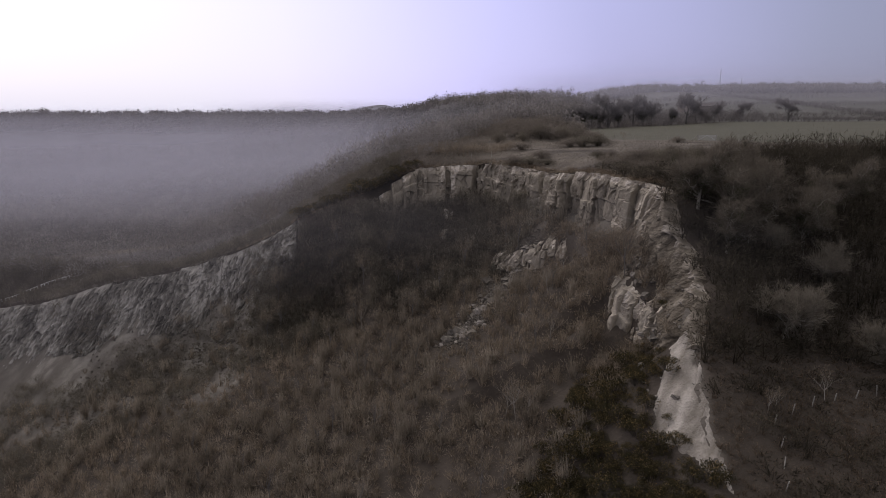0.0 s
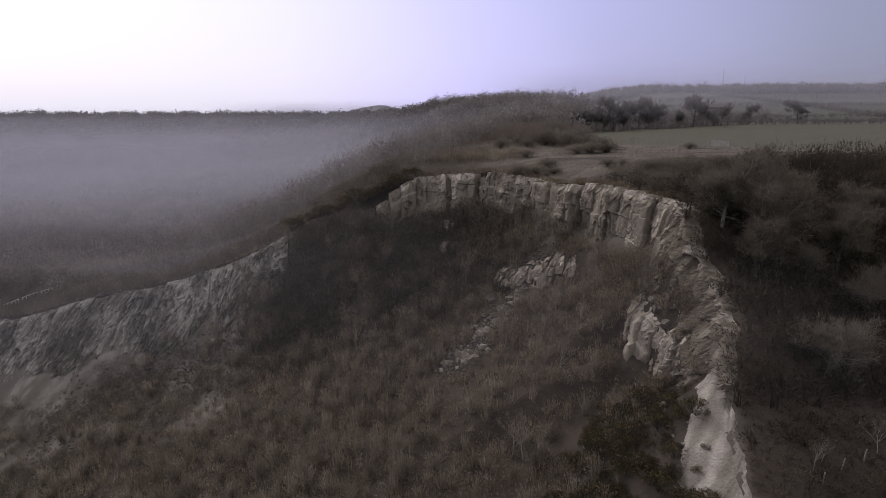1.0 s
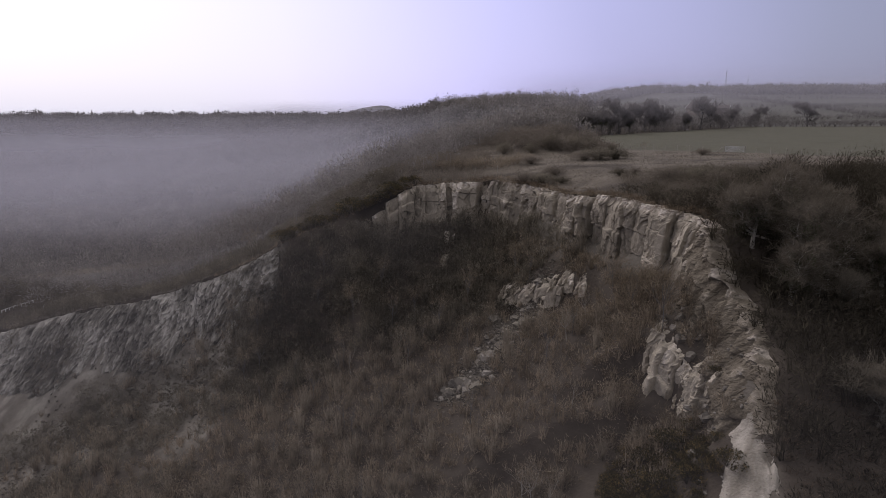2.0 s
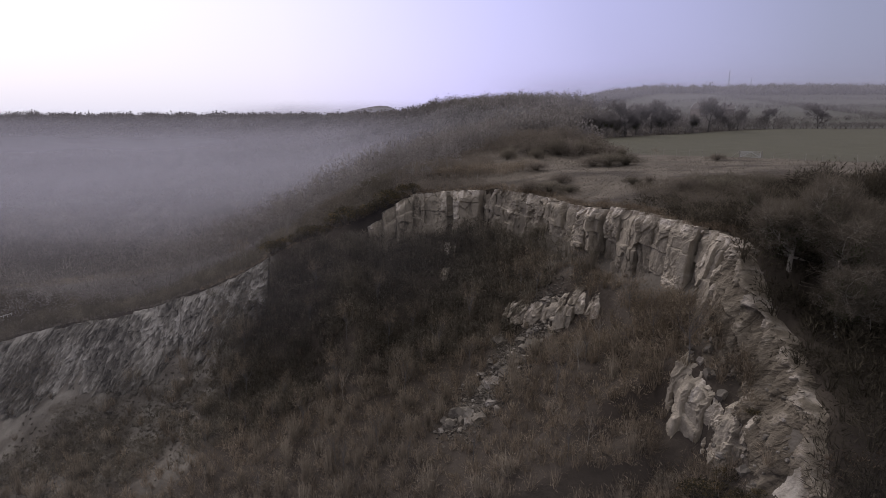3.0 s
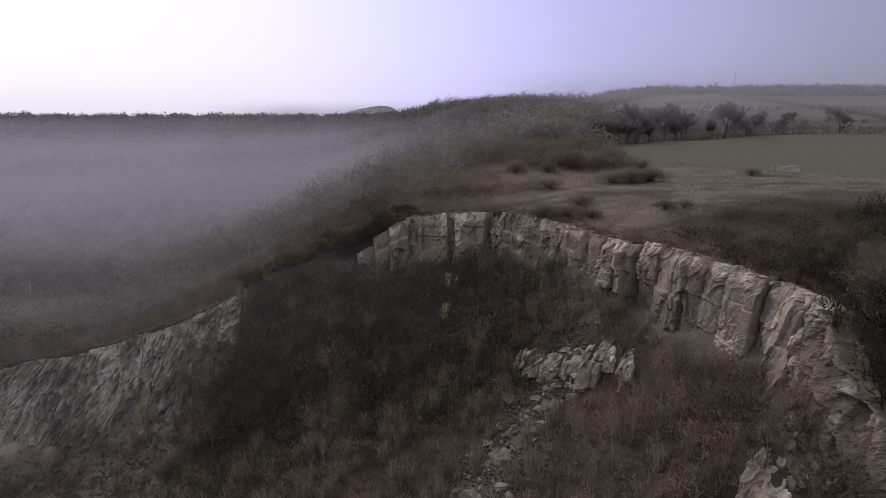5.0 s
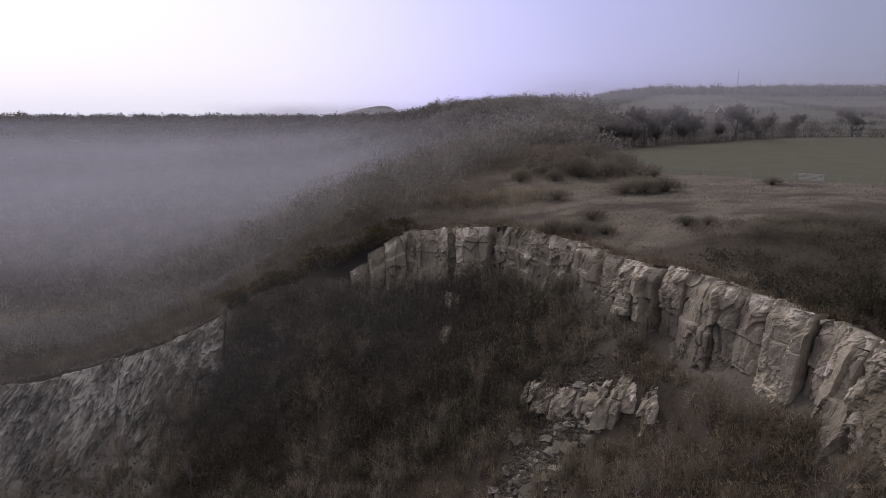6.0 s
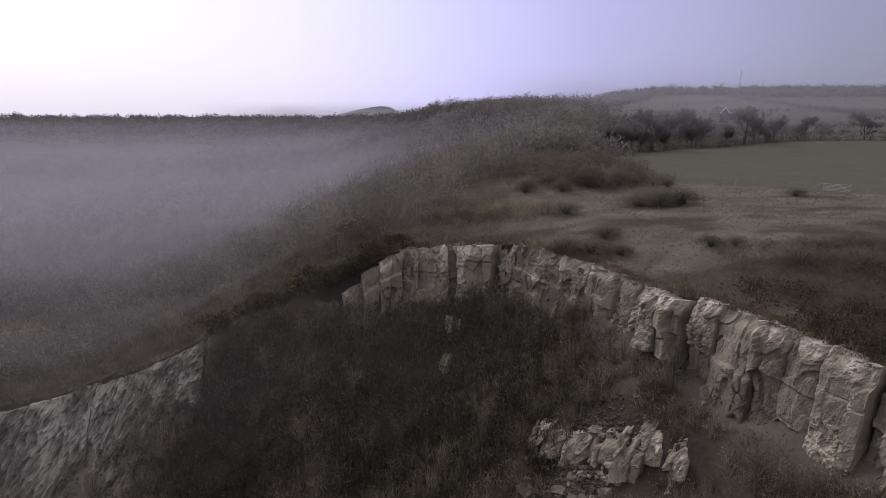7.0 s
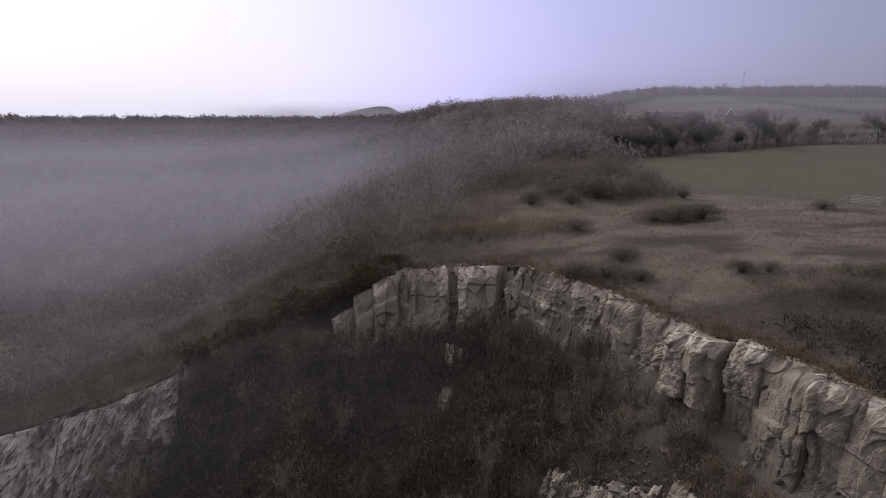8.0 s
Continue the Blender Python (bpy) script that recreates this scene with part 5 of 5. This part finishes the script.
stuff("ridge_woodland", "leafless wood along the distant skyline, greyed for haze", "woodland", M_TREES, crowns(P, 60, vary(P, 5, 10.5, 80, 14), vary(P, 3.5, 6, 81), 1.3, 82, 0.3, 0.015, 0.45))
# woods on the plateau's flank and the wooded hill behind it
P = scatter(-30, 62, 168, 300, 4.2, 83, lambda x, y, d, s: smooth(-6, 6, outside(x, y)) * smooth(2, -6, x - 36 - 0.1 * (y - 153) - smooth(245, 255, y) * 30) * 0.9)
stuff("hillside_woodland", "brown leafless wood along the plateau flank, greyed for haze", "woodland", M_WOOD, crowns(P, 200, vary(P, 4.5, 10, 84, 20), vary(P, 2.6, 4.2, 85), 0.42, 86, 0.22, 0.015, 0.45))
P = scatter(-60, 330, 300, 560, 7.0, 87, lambda x, y, d, s: smooth(-10, 10, outside(x, y)) * smooth(20, -20, x - 60 - 0.18 * (y - 300) - 26 * fbm(x / 60, y / 60, 2, 88)) * 0.92)
stuff("hill_woodland", "leafless wood on the hill behind the farm, greyed for haze", "woodland", M_WOOD, crowns(P, 160, vary(P, 8, 15, 89, 25), vary(P, 3.2, 5.5, 90), 0.8, 91, 0.22, 0.015, 0.45))
P = scatter(120, 760, 690, 830, 9, 92, lambda x, y, d, s: smooth(0.42, 0.6, vnoise(x / 90, y / 45, 93) + 0.4 * smooth(720, 760, y)) * 0.9)
P[:, 2] -= 1.5
stuff("crest_woodland", "leafless wood along the far crest, greyed for haze", "woodland", M_TREES, crowns(P, 80, vary(P, 8, 14, 94, 30), vary(P, 4, 7, 95), 1.6, 96, 0.3, 0.02))
P = scatter(38, 150, 206, 345, 4.6, 101, lambda x, y, d, s: np.maximum(smooth(12, 4, np.abs(y - 9 - np.minimum(206 + 0.5 * (x - 42), 246))) * 0.8, smooth(0.5, 0.65, vnoise(x / 30, y / 18, 102)) * 0.8) * smooth(150, 125, x) * (y > np.minimum(206 + 0.5 * (x - 42), 246) + 1))
stuff("treeline", "grey-brown leafless trees and bushes behind the field, lightened for haze", "woodland", M_TREES, crowns(P, 230, vary(P, 2.5, 8.5, 103, 14), vary(P, 2.0, 3.4, 104), 0.11, 105, 0.25, 0.03))
# hedges of the far fields
hedges = []
for k, (x0, y0, x1, y1, h) in enumerate([(88, 292, 330, 318, 2.4), (120, 352, 420, 372, 3), (150, 470, 520, 455, 4), (200, 580, 640, 590, 5), (250, 330, 300, 700, 4), (42, 207, 122, 246, 2.2), (122, 246, 262, 262, 2.6)]):
    n = int(math.hypot(x1 - x0, y1 - y0) / 1.6)
    t = np.linspace(0, 1, n)
    hx, hy = x0 + (x1 - x0) * t + rng.normal(0, 0.6, n), y0 + (y1 - y0) * t + rng.normal(0, 0.6, n) + 4 * fbm(t * 6, t * 0, 2, k)
    Q = np.stack([hx, hy, land(hx, hy)], -1)
    hedges.append(crowns(Q, 90, vary(Q, h * 0.6, h * 1.3, 97 + k), 1.6, 0.12, 98 + k))
stuff("hedgerow", "dark leafless hedges between the far fields", "hedge", M_TREES, *hedges)

# mist: banks standing one behind another in the valley and over the far fields, clear of the ground and thinning upwards
def mist_bank(line, x0, x1, foot, top, alpha, label, side, ramp=0.6):
    """A thin upright sheet of mist along y = line(x); side(x): where along it the mist lies."""
    mx, mz = np.meshgrid(np.linspace(x0, x1, 90), np.linspace(foot, top, 60), indexing="ij")
    my = line(mx) + 4 * fbm(mx / 70, mx * 0, 2, int(top))
    over = mz - land(mx, my, False)
    me = fast_mesh("mist", np.stack([mx, my, mz], -1).reshape(-1, 3), grid_faces(*mx.shape), True)
    tone(me, side(mx) * smooth(1.5, 15, over) * smooth(top, top - ramp * (top - foot), mz) * smooth(x0, x0 + 0.12 * (x1 - x0), mx) * smooth(x1, x1 - 25, mx) * alpha, "veil")
    tagged(part("mist", me, M_MIST), label, "mist", kind="stuff")


for y, top, alpha, reach in ((172, 14, 0.28, -5), (218, 16, 0.27, 20), (272, 18, 0.28, 30), (335, 20, 0.3, 30), (410, 20, 0.42, 30), (500, 19, 0.62, 20)):
    mist_bank(lambda x, q=y: q + 0 * x, -2.6 * y, reach + 60, -40, top, alpha, "thin pale mist lying in the wooded valley", lambda x, e=reach: smooth(e + 60, e - 15, x), 0.4)
mist_bank(lambda x: 980 + 0 * x, -1500, 500, -40, 42, 0.7, "mist before a far pale hill", lambda x: smooth(-420, -200, x), 0.35)
mist_bank(lambda x: np.minimum(200 + 0.5 * (x - 42), 240), 25, 420, 0, 40, 0.2, "thin mist before the trees behind the field", lambda x: smooth(30, 60, x))
for y, alpha, top in ((320, 0.2, 44), (440, 0.3, 52), (640, 0.4, 62)):
    mist_bank(lambda x, q=y: q + 0 * x, 0, 1.15 * y + 100, -10, top, alpha, "thin mist over the far fields and farm", lambda x, q=y: smooth(0, 0.25 * q, x))
for y, alpha, x0, x1 in ((99, 0.05, -130, 14), (146, 0.25, -260, 34)):
    mist_bank(lambda x, q=y: q + 0 * x, x0, x1, -36, 12, alpha, "faint mist drifting in the quarry", lambda x: 0.75 + 0.25 * smooth(-10, -40, x), 0.4)
# a thin level veil over the bowl, thicker to the west
mx, my = np.meshgrid(np.arange(-160, 60, 6.0), np.arange(4, 84, 4.0), indexing="ij")
me = fast_mesh("mist", np.stack([mx, my, 8.0 + 0 * mx], -1).reshape(-1, 3), grid_faces(*mx.shape), True)
tone(me, (0.025 * smooth(14, 4, mx) + 0.04 * smooth(0, -30, mx)) * smooth(13, 20, my) * smooth(34, 23, my) * smooth(-160, -120, mx), "veil")
tagged(part("mist", me, M_MIST), "thin pale mist lying level over the quarry", "mist", kind="stuff")

# ---- single trees ----
FAR = {"levels": 4, "trunk": 0.34, "kids": (4, 6)}
oak = [make_tree("field_tree", "large leafless tree with a broad rounded crown behind the field", 400 + k, 9.5, 0.95, M_GREYBARK, M_TREES, 16, 1.6, 0.10, **FAR) for k in range(3)]
ivied = [make_tree("ivied_tree", "dark ivy-covered tree in the line behind the field", 410 + k, 8.5, 0.75, M_GREYBARK, M_TREES, 14, 1.3, 0.10, ivy=20, **FAR) for k in range(2)]
def tree_row(x):
    return min(206 + 0.5 * (x - 42), 246)


spots = [(94, 236, 0, 1.25), (80, 235, 1, 1.0), (67, 238, 2, 1.05), (60, 246, 0, 1.1), (112, 246, 1, 0.95), (128, 256, 2, 0.9), (101, 250, 2, 1.0), (73, 252, 0, 1.1), (142, 262, 0, 0.9)]
r = np.random.default_rng(66)
for k, (x, y, kind, size) in enumerate(spots):
    y = tree_row(x) + 3 + (k * 5) % 13
    size *= 0.9
    ob = set_down(oak[kind], x, y, 30 * k, size) if k < 3 and kind == k else place(oak[kind], x, y, r.uniform(0, 360), size)
    tagged(ob, group="trees behind the field")
for k, (x, y, size) in enumerate([(49, 233, 1.0), (53, 236, 0.9), (76, 239, 1.0), (45, 238, 1.1), (57, 240, 0.85), (87, 243, 0.9), (106, 240, 0.45), (63, 243, 0.8), (40, 232, 1.0)]):
    y, size = tree_row(x) + 2 + (k * 3) % 7, size * 0.9
    ob = set_down(ivied[k], x, y, 0, size) if k < 2 else place(ivied[k % 2], x, y, r.uniform(0, 360), size)
    tagged(ob, group="trees behind the field")
for k in range(3):
    if oak[k].location.length < 1:
        set_down(oak[k], 118 + 9 * k, 262 + 3 * k, 40 * k, 0.9)

NEARW = {"levels": 4, "trunk": 0.13, "kids": (6, 8), "crooked": 0.3, "first": 0.02}
pale = make_tree("bare_tree", "round leafless tree with fine pale twigs on the bank", 430, 6.2, 1.1, M_BARK, M_PALETWIG, 16, 1.0, 0.026, **NEARW)
set_down(pale, 31.5, 52.4, 20, 1.0).location.z -= 1.7
for x, y, t, sz in ((41, 60, 120, 0.9), (40, 50.5, 220, 0.7), (36.5, 65, 300, 0.7), (56, 70, 10, 0.9)):
    tagged(place(pale, x, y, t, sz, 1.7 * sz), group="bare trees on the bank")
tagged(pale, group="bare trees on the bank")
gnarl = {"levels": 5, "trunk": 0.15, "kids": (4, 6), "crooked": 0.75, "first": 0.1}
ivytree = make_tree("gnarled_tree", "gnarled tree with pale crooked limbs and dark ivy", 440, 4.6, 1.3, M_BARK, M_GNARL, 8, 0.75, 0.022, ivy=4, **gnarl)
set_down(ivytree, 31.4, 71.6, 0, 1.4)
for x, y, t, sz in ((38.5, 74.0, 140, 1.2), (34, 67.2, 250, 1.35), (29.8, 68.8, 30, 1.2), (36.5, 70.5, 190, 1.3), (31.5, 64.2, 280, 1.0), (44, 70, 80, 1.0), (30.4, 75, 200, 0.8), (41, 66, 300, 1.1), (49, 72, 20, 1.0)):
    tagged(place(ivytree, x, y, t, sz), group="gnarled trees by the rim")
tagged(ivytree, group="gnarled trees by the rim")
sap = make_tree("sapling", "slender pale sapling with an open bare crown", 450, 3.6, 0.6, M_BARK, M_BRUSH, 4, 0.5, 0.018, levels=4, trunk=0.05, kids=(3, 4), crooked=0.3)
thin_sap = make_tree("sapling", "thin grey sapling standing in the brushwood", 452, 3.8, 0.45, M_GREYBARK, M_BRUSH, 7, 0.6, 0.018, levels=3, trunk=0.045, kids=(4, 6), crooked=0.25)
set_down(thin_sap, 3.0, 72.0, 0, 1.1)
tagged(thin_sap, group="saplings")
set_down(sap, 31.9, 45.6, 0, 0.85)
for x, y, t, sz in ((26.6, 44.6, 90, 0.75), (7.9, 58.6, 10, 1.6), (9.0, 57.4, 100, 1.3), (6.8, 59.5, 160, 1.35), (38.6, 128.2, 50, 0.9), (-32.5, 114.5, 0, 1.5), (-34, 116, 70, 1.4), (14, 76, 20, 1.4), (10.5, 71, 200, 1.3), (12.5, 66, 140, 1.2),
                    (-6, 92, 60, 1.3), (-13, 90, 110, 1.4), (5, 80, 280, 1.1), (16.5, 78, 330, 1.3), (13.8, 92.6, 45, 1.2), (16.8, 89.6, 45, 1.1), (27.5, 45.2, 190, 0.5)):
    tagged(place(sap, x, y, t, sz), group="saplings")
r = np.random.default_rng(77)
P = scatter(-40, 20, 52, 104, 4.6, 160, lambda x, y, d, s: (d > 4) * scree_keep(x, y) * smooth(-36, -30, x) * (1 - smooth(9, 12, x) * smooth(62, 58, y)) * 0.42)
for x, y, z in P:
    tagged(place(thin_sap, float(x), float(y), r.uniform(0, 360), r.uniform(0.8, 1.45)), group="saplings")
tagged(sap, group="saplings")

# gorse
def gorse_bush(seed):
    thing = tagged(new("gorse_bush"), "dense dark green gorse bush tipped with ochre", "bush", "gorse bushes")
    r = np.random.default_rng(seed)
    c, rad = [], []
    for k in range(34):
        a, q = r.uniform(0, 6.28), math.sqrt(r.uniform(0, 1))
        c.append((1.0 * q * math.cos(a), 1.0 * q * math.sin(a), 0.15 + 0.75 * math.sqrt(max(0, 1 - q * q * 0.9)) * r.uniform(0.8, 1.1)))
        rad.append(r.uniform(0.18, 0.34))
    leaf_part(leaf_cloud(c, rad, 38, 0.095, seed), "foliage", M_GORSE, thing)
    stems = [tube([(0, 0, -0.3), (p[0] * 0.5, p[1] * 0.5, p[2] * 0.5), p], [0.03, 0.02, 0.008], 4) for p in c[::3]]
    me = fast_mesh("rootstock", *join_meshes(stems))
    part("rootstock", me, M_DARKBARK, thing)
    return thing


gorse = [gorse_bush(470 + k) for k in range(4)]
P = scatter(4, 22, 38, 60, 1.2, 99, lambda x, y, d, s: smooth(0.3, 1.2, d - np.interp(y, (39, 42, 44.5, 47, 50, 53), (0, 0.9, 2.3, 3.3, 3, 1.6)) + 0.7 * fbm(x / 3, y / 3, 2, 5)) * smooth(-1.5, 1.5, x - 13 + 0.55 * (58 - y) + 2 * fbm(x / 4, y / 4, 2, 6)) * 0.95)
spots = [(x, y, r.uniform(0.7, 1.35)) for x, y, z in P] + [(20.9, 51.6, 0.9), (19.9, 53, 1.0), (19.5, 46.8, 0.6), (20.0, 43.6, 0.6), (19.3, 44.4, 0.7), (19, 56, 1.0), (18.3, 58, 1.1), (18.6, 60, 0.9), (23.3, 59.5, 0.6)]
q = np.linspace(0, 1, 16)
spots += [(-4.5 - 22 * a + r.uniform(-.6, .6), 115.6 - 5.5 * a + r.uniform(-1.2, 1.2), r.uniform(1.1, 2.0)) for a in q]
spots += [(-6.5 - 7 * a, 113.6 - 1.6 * a + r.uniform(-.5, .5), r.uniform(0.9, 1.5)) for a in q[::2]]
for k, (x, y, size) in enumerate(spots):
    if k < 4:
        set_down(gorse[k], x, y, 0, size)
    else:
        place(gorse[k % 4], x, y, r.uniform(0, 360), size)

# ---- fences and gate ----
def post_mesh(h, w):
    bm = bmesh.new()
    bmesh.ops.create_cone(bm, cap_ends=True, segments=7, radius1=w / 2, radius2=w * 0.44, depth=h)
    for v in bm.verts:
        v.co.z += h / 2 - 0.15
        if v.co.z > h * 0.7:
            v.co += Vector((0.01, 0.008, 0.02 * (v.co.x > 0)))
    me = bpy.data.meshes.new("post")
    bm.to_mesh(me)
    bm.free()
    me.materials.append(M_POST)
    return me


POST = post_mesh(1.4, 0.13)


def fence(name, label, line, step, wires, tilt=3.0, post_size=1.0):
    thing = tagged(new(name), label, "fence")
    r = np.random.default_rng(len(line) + int(step * 10))
    line = np.array(line, float)
    ls = np.concatenate([[0], np.cumsum(np.hypot(np.diff(line[:, 0]), np.diff(line[:, 1])))])
    st = np.arange(0, ls[-1] + 0.01, step)
    x, y = np.interp(st, ls, line[:, 0]), np.interp(st, ls, line[:, 1])
    z = land(x, y)
    for a, b, c in zip(x, y, z):
        ob = part("post", POST, None, thing)
        ob.matrix_local = pose(a, b, c, r.uniform(-tilt, tilt), r.uniform(-tilt, tilt), r.uniform(0, 90)) @ Matrix.Diagonal((post_size, post_size, post_size * r.uniform(0.9, 1.08), 1))
    for h in wires:
        V, F = tube(np.stack([x, y, z + h * post_size], -1), [0.006] * len(x), 4)
        part("wire", fast_mesh("wire", V, F), M_WIRE, thing)
    return thing


fence("field_fence", "weathered post and wire fence along the green field", [(36, 153), (54.6, 137)], 2.6, (0.5, 0.8, 1.1), 3, 0.85)
fence("field_fence", "weathered post and wire fence beyond the gate", [(61.5, 131.2), (95, 102.5)], 2.6, (0.5, 0.8, 1.1), 3, 0.85)
fence("bank_fence", "old leaning fence posts across the bank", [(23.8, 36), (26.3, 41.5), (26.4, 43.5), (29.5, 45), (36, 46.3), (44, 48)], 2.1, (), 8, 0.75)
fence("rim_fence", "two short old posts near the rim", [(5.6, 119.0), (9.6, 118.6)], 4.0, (), 3, 0.8)
# white rail beside the lower field
rail = tagged(new("rail_fence"), "low white-painted rail fence above the chalk face", "fence")
n = 24
x, y = np.linspace(-100, -83, n), np.linspace(124.6, 127.6, n)
z = land(x, y)
for a, b, c in zip(x, y, z):
    part("post", fast_mesh("post", *box(a, b, c + 0.25, 0.09, 0.09, 0.7)), M_WHITE, rail)
for k in range(n - 1):
    if k % 5 != 4:
        part("rail", fast_mesh("rail", *tube([(x[k], y[k], z[k] + 0.5), (x[k + 1], y[k + 1], z[k + 1] + 0.5)], [0.055, 0.055], 4)), M_WHITE, rail)

GATE_X, GATE_Y = 57.0, 134.9
gz = float(land(np.array([GATE_X + 1.5]), np.array([GATE_Y - 1.5]))[0])
gate = tagged(new("field_gate"), "closed galvanised five-bar field gate between wooden posts", "gate")
gate.matrix_basis = pose(GATE_X, GATE_Y, gz, 0, 0, -41)
for k in range(6):
    part("bar", fast_mesh("bar", *tube([(0.12, 0, 0.2 + 0.2 * k), (3.6, 0, 0.2 + 0.2 * k)], [0.028, 0.028], 6)), M_GATE, gate)
for a, b in (((0.12, 0, 0.15), (0.12, 0, 1.25)), ((3.6, 0, 0.15), (3.6, 0, 1.25)), ((0.12, 0, 0.2), (1.9, 0, 1.2)), ((3.6, 0, 0.2), (1.9, 0, 1.2))):
    part("brace", fast_mesh("brace", *tube([a, b], [0.028, 0.028], 6)), M_GATE, gate)
for a in (-0.1, 3.85):
    ob = part("gate_post", POST, None, gate)
    ob.matrix_local = pose(a, 0, 0) @ Matrix.Diagonal((1.6, 1.6, 1.1, 1))
part("strut", fast_mesh("strut", *tube([(-1.5, 0, 0), (-0.15, 0, 1.2)], [0.06, 0.05], 6)), M_POST, gate)

# ---- farm and masts ----
def gabled_house(name, label, x, y, turn, wide, deep, eaves, rise, windows):
    thing = tagged(new(name), label, "house")
    zz = float(land(np.array([x]), np.array([y]))[0])
    thing.matrix_basis = pose(x, y, zz, 0, 0, turn)
    hw, hd, th = wide / 2, deep / 2, 0.3
    for sx in (-1, 1):
        part("wall", fast_mesh("wall", *box(sx * (hw - th / 2), 0, eaves / 2 - 0.3, th, deep - 2 * th, eaves + 0.6)), M_WALL, thing)
    for sy in (-1, 1):
        y0, y1 = sy * hd, sy * (hd - th)
        prof = [(-hw, -0.6), (hw, -0.6), (hw, eaves), (0, eaves + rise), (-hw, eaves)]
        bm = bmesh.new()
        a = [bm.verts.new((p, y0, q)) for p, q in prof]
        b = [bm.verts.new((p, y1, q)) for p, q in prof]
        bm.faces.new(a), bm.faces.new(b[::-1])
        for i in range(5):
            bm.faces.new((a[i], b[i], b[(i + 1) % 5], a[(i + 1) % 5]))
        bmesh.ops.recalc_face_normals(bm, faces=bm.faces[:])
        me = bpy.data.meshes.new("gable")
        bm.to_mesh(me)
        bm.free()
        part("gable", me, M_WALL, thing)
        for sx in (-1, 1):
            ob = part("bargeboard", fast_mesh("bargeboard", *box(0, 0, 0, math.hypot(hw + 0.4, rise), 0.08, 0.45)), M_WHITE, thing, "white bargeboard")
            an = math.degrees(math.atan2(rise, hw))
            ob.matrix_local = pose(sx * (hw + 0.3) / 2, sy * (hd + 0.38), eaves + rise / 2 + 0.02, 0, sx * an, 0)
    for sx in (-1, 1):
        ob = part("roof", fast_mesh("roof", *box(0, 0, 0, math.hypot(hw + 0.4, rise), deep + 0.7, 0.16)), M_ROOF, thing)
        ob.matrix_local = pose(sx * (hw + 0.3) / 2, 0, eaves + rise / 2 + 0.12, 0, sx * math.degrees(math.atan2(rise, hw)), 0)
    part("chimney", fast_mesh("chimney", *box(0, hd * 0.5, eaves + rise + 0.4, 0.7, 0.9, 1.6)), M_WALL, thing)
    for wx, wz in windows:
        win = part("window", fast_mesh("window", *box(wx, -hd - 0.03, wz, 1.3, 0.1, 1.3)), M_WHITE, thing)
        part("pane", fast_mesh("pane", *box(wx, -hd - 0.09, wz, 1.1, 0.03, 1.1)), M_GLASS, win)
    return thing


gabled_house("farmhouse", "brick farmhouse with white bargeboards among trees", 160, 402, 14, 6, 10, 4.4, 3.4, [(-1.6, 1.4), (1.6, 1.4), (0, 4.0)])
gabled_house("barn", "long low farm building with a tiled roof", 128, 404, 75, 9, 24, 3.2, 2.6, [])
gabled_house("barn", "long low shed with a pale roof beside the wood", 96, 366, 80, 8, 16, 3.0, 1.8, [])
gabled_house("barn", "low farm building beyond the farmhouse", 178, 412, 60, 8, 16, 3.0, 2.2, [])


def mast(x, y, h, w):
    thing = tagged(new("radio_mast"), "slim grey lattice radio mast on the far hill", "mast", "masts on the far hill")
    thing.matrix_basis = pose(x, y, float(land(np.array([x]), np.array([y]))[0]))
    for k in range(3):
        a = k * 2.094
        part("leg", fast_mesh("leg", *tube([(w * math.cos(a), w * math.sin(a), -0.5), (0.35 * w * math.cos(a), 0.35 * w * math.sin(a), h)], [0.12, 0.09], 5)), M_GATE, thing)
    segs = []
    n = 12
    for i in range(n):
        f0, f1 = 1 - 0.65 * i / n, 1 - 0.65 * (i + 1) / n
        for k in range(3):
            a, b = k * 2.094, (k + 1) * 2.094
            segs.append(tube([(f0 * w * math.cos(a), f0 * w * math.sin(a), h * i / n), (f1 * w * math.cos(b), f1 * w * math.sin(b), h * (i + 1) / n)], [0.05, 0.05], 4))
    part("lattice", fast_mesh("lattice", *join_meshes(segs)), M_GATE, thing)
    part("aerial", fast_mesh("aerial", *tube([(0, 0, h - 0.5), (0, 0, h + 4)], [0.08, 0.04], 5)), M_GATE, thing)


mast(341, 759, 26, 1.0)
mast(372, 768, 17, 0.8)
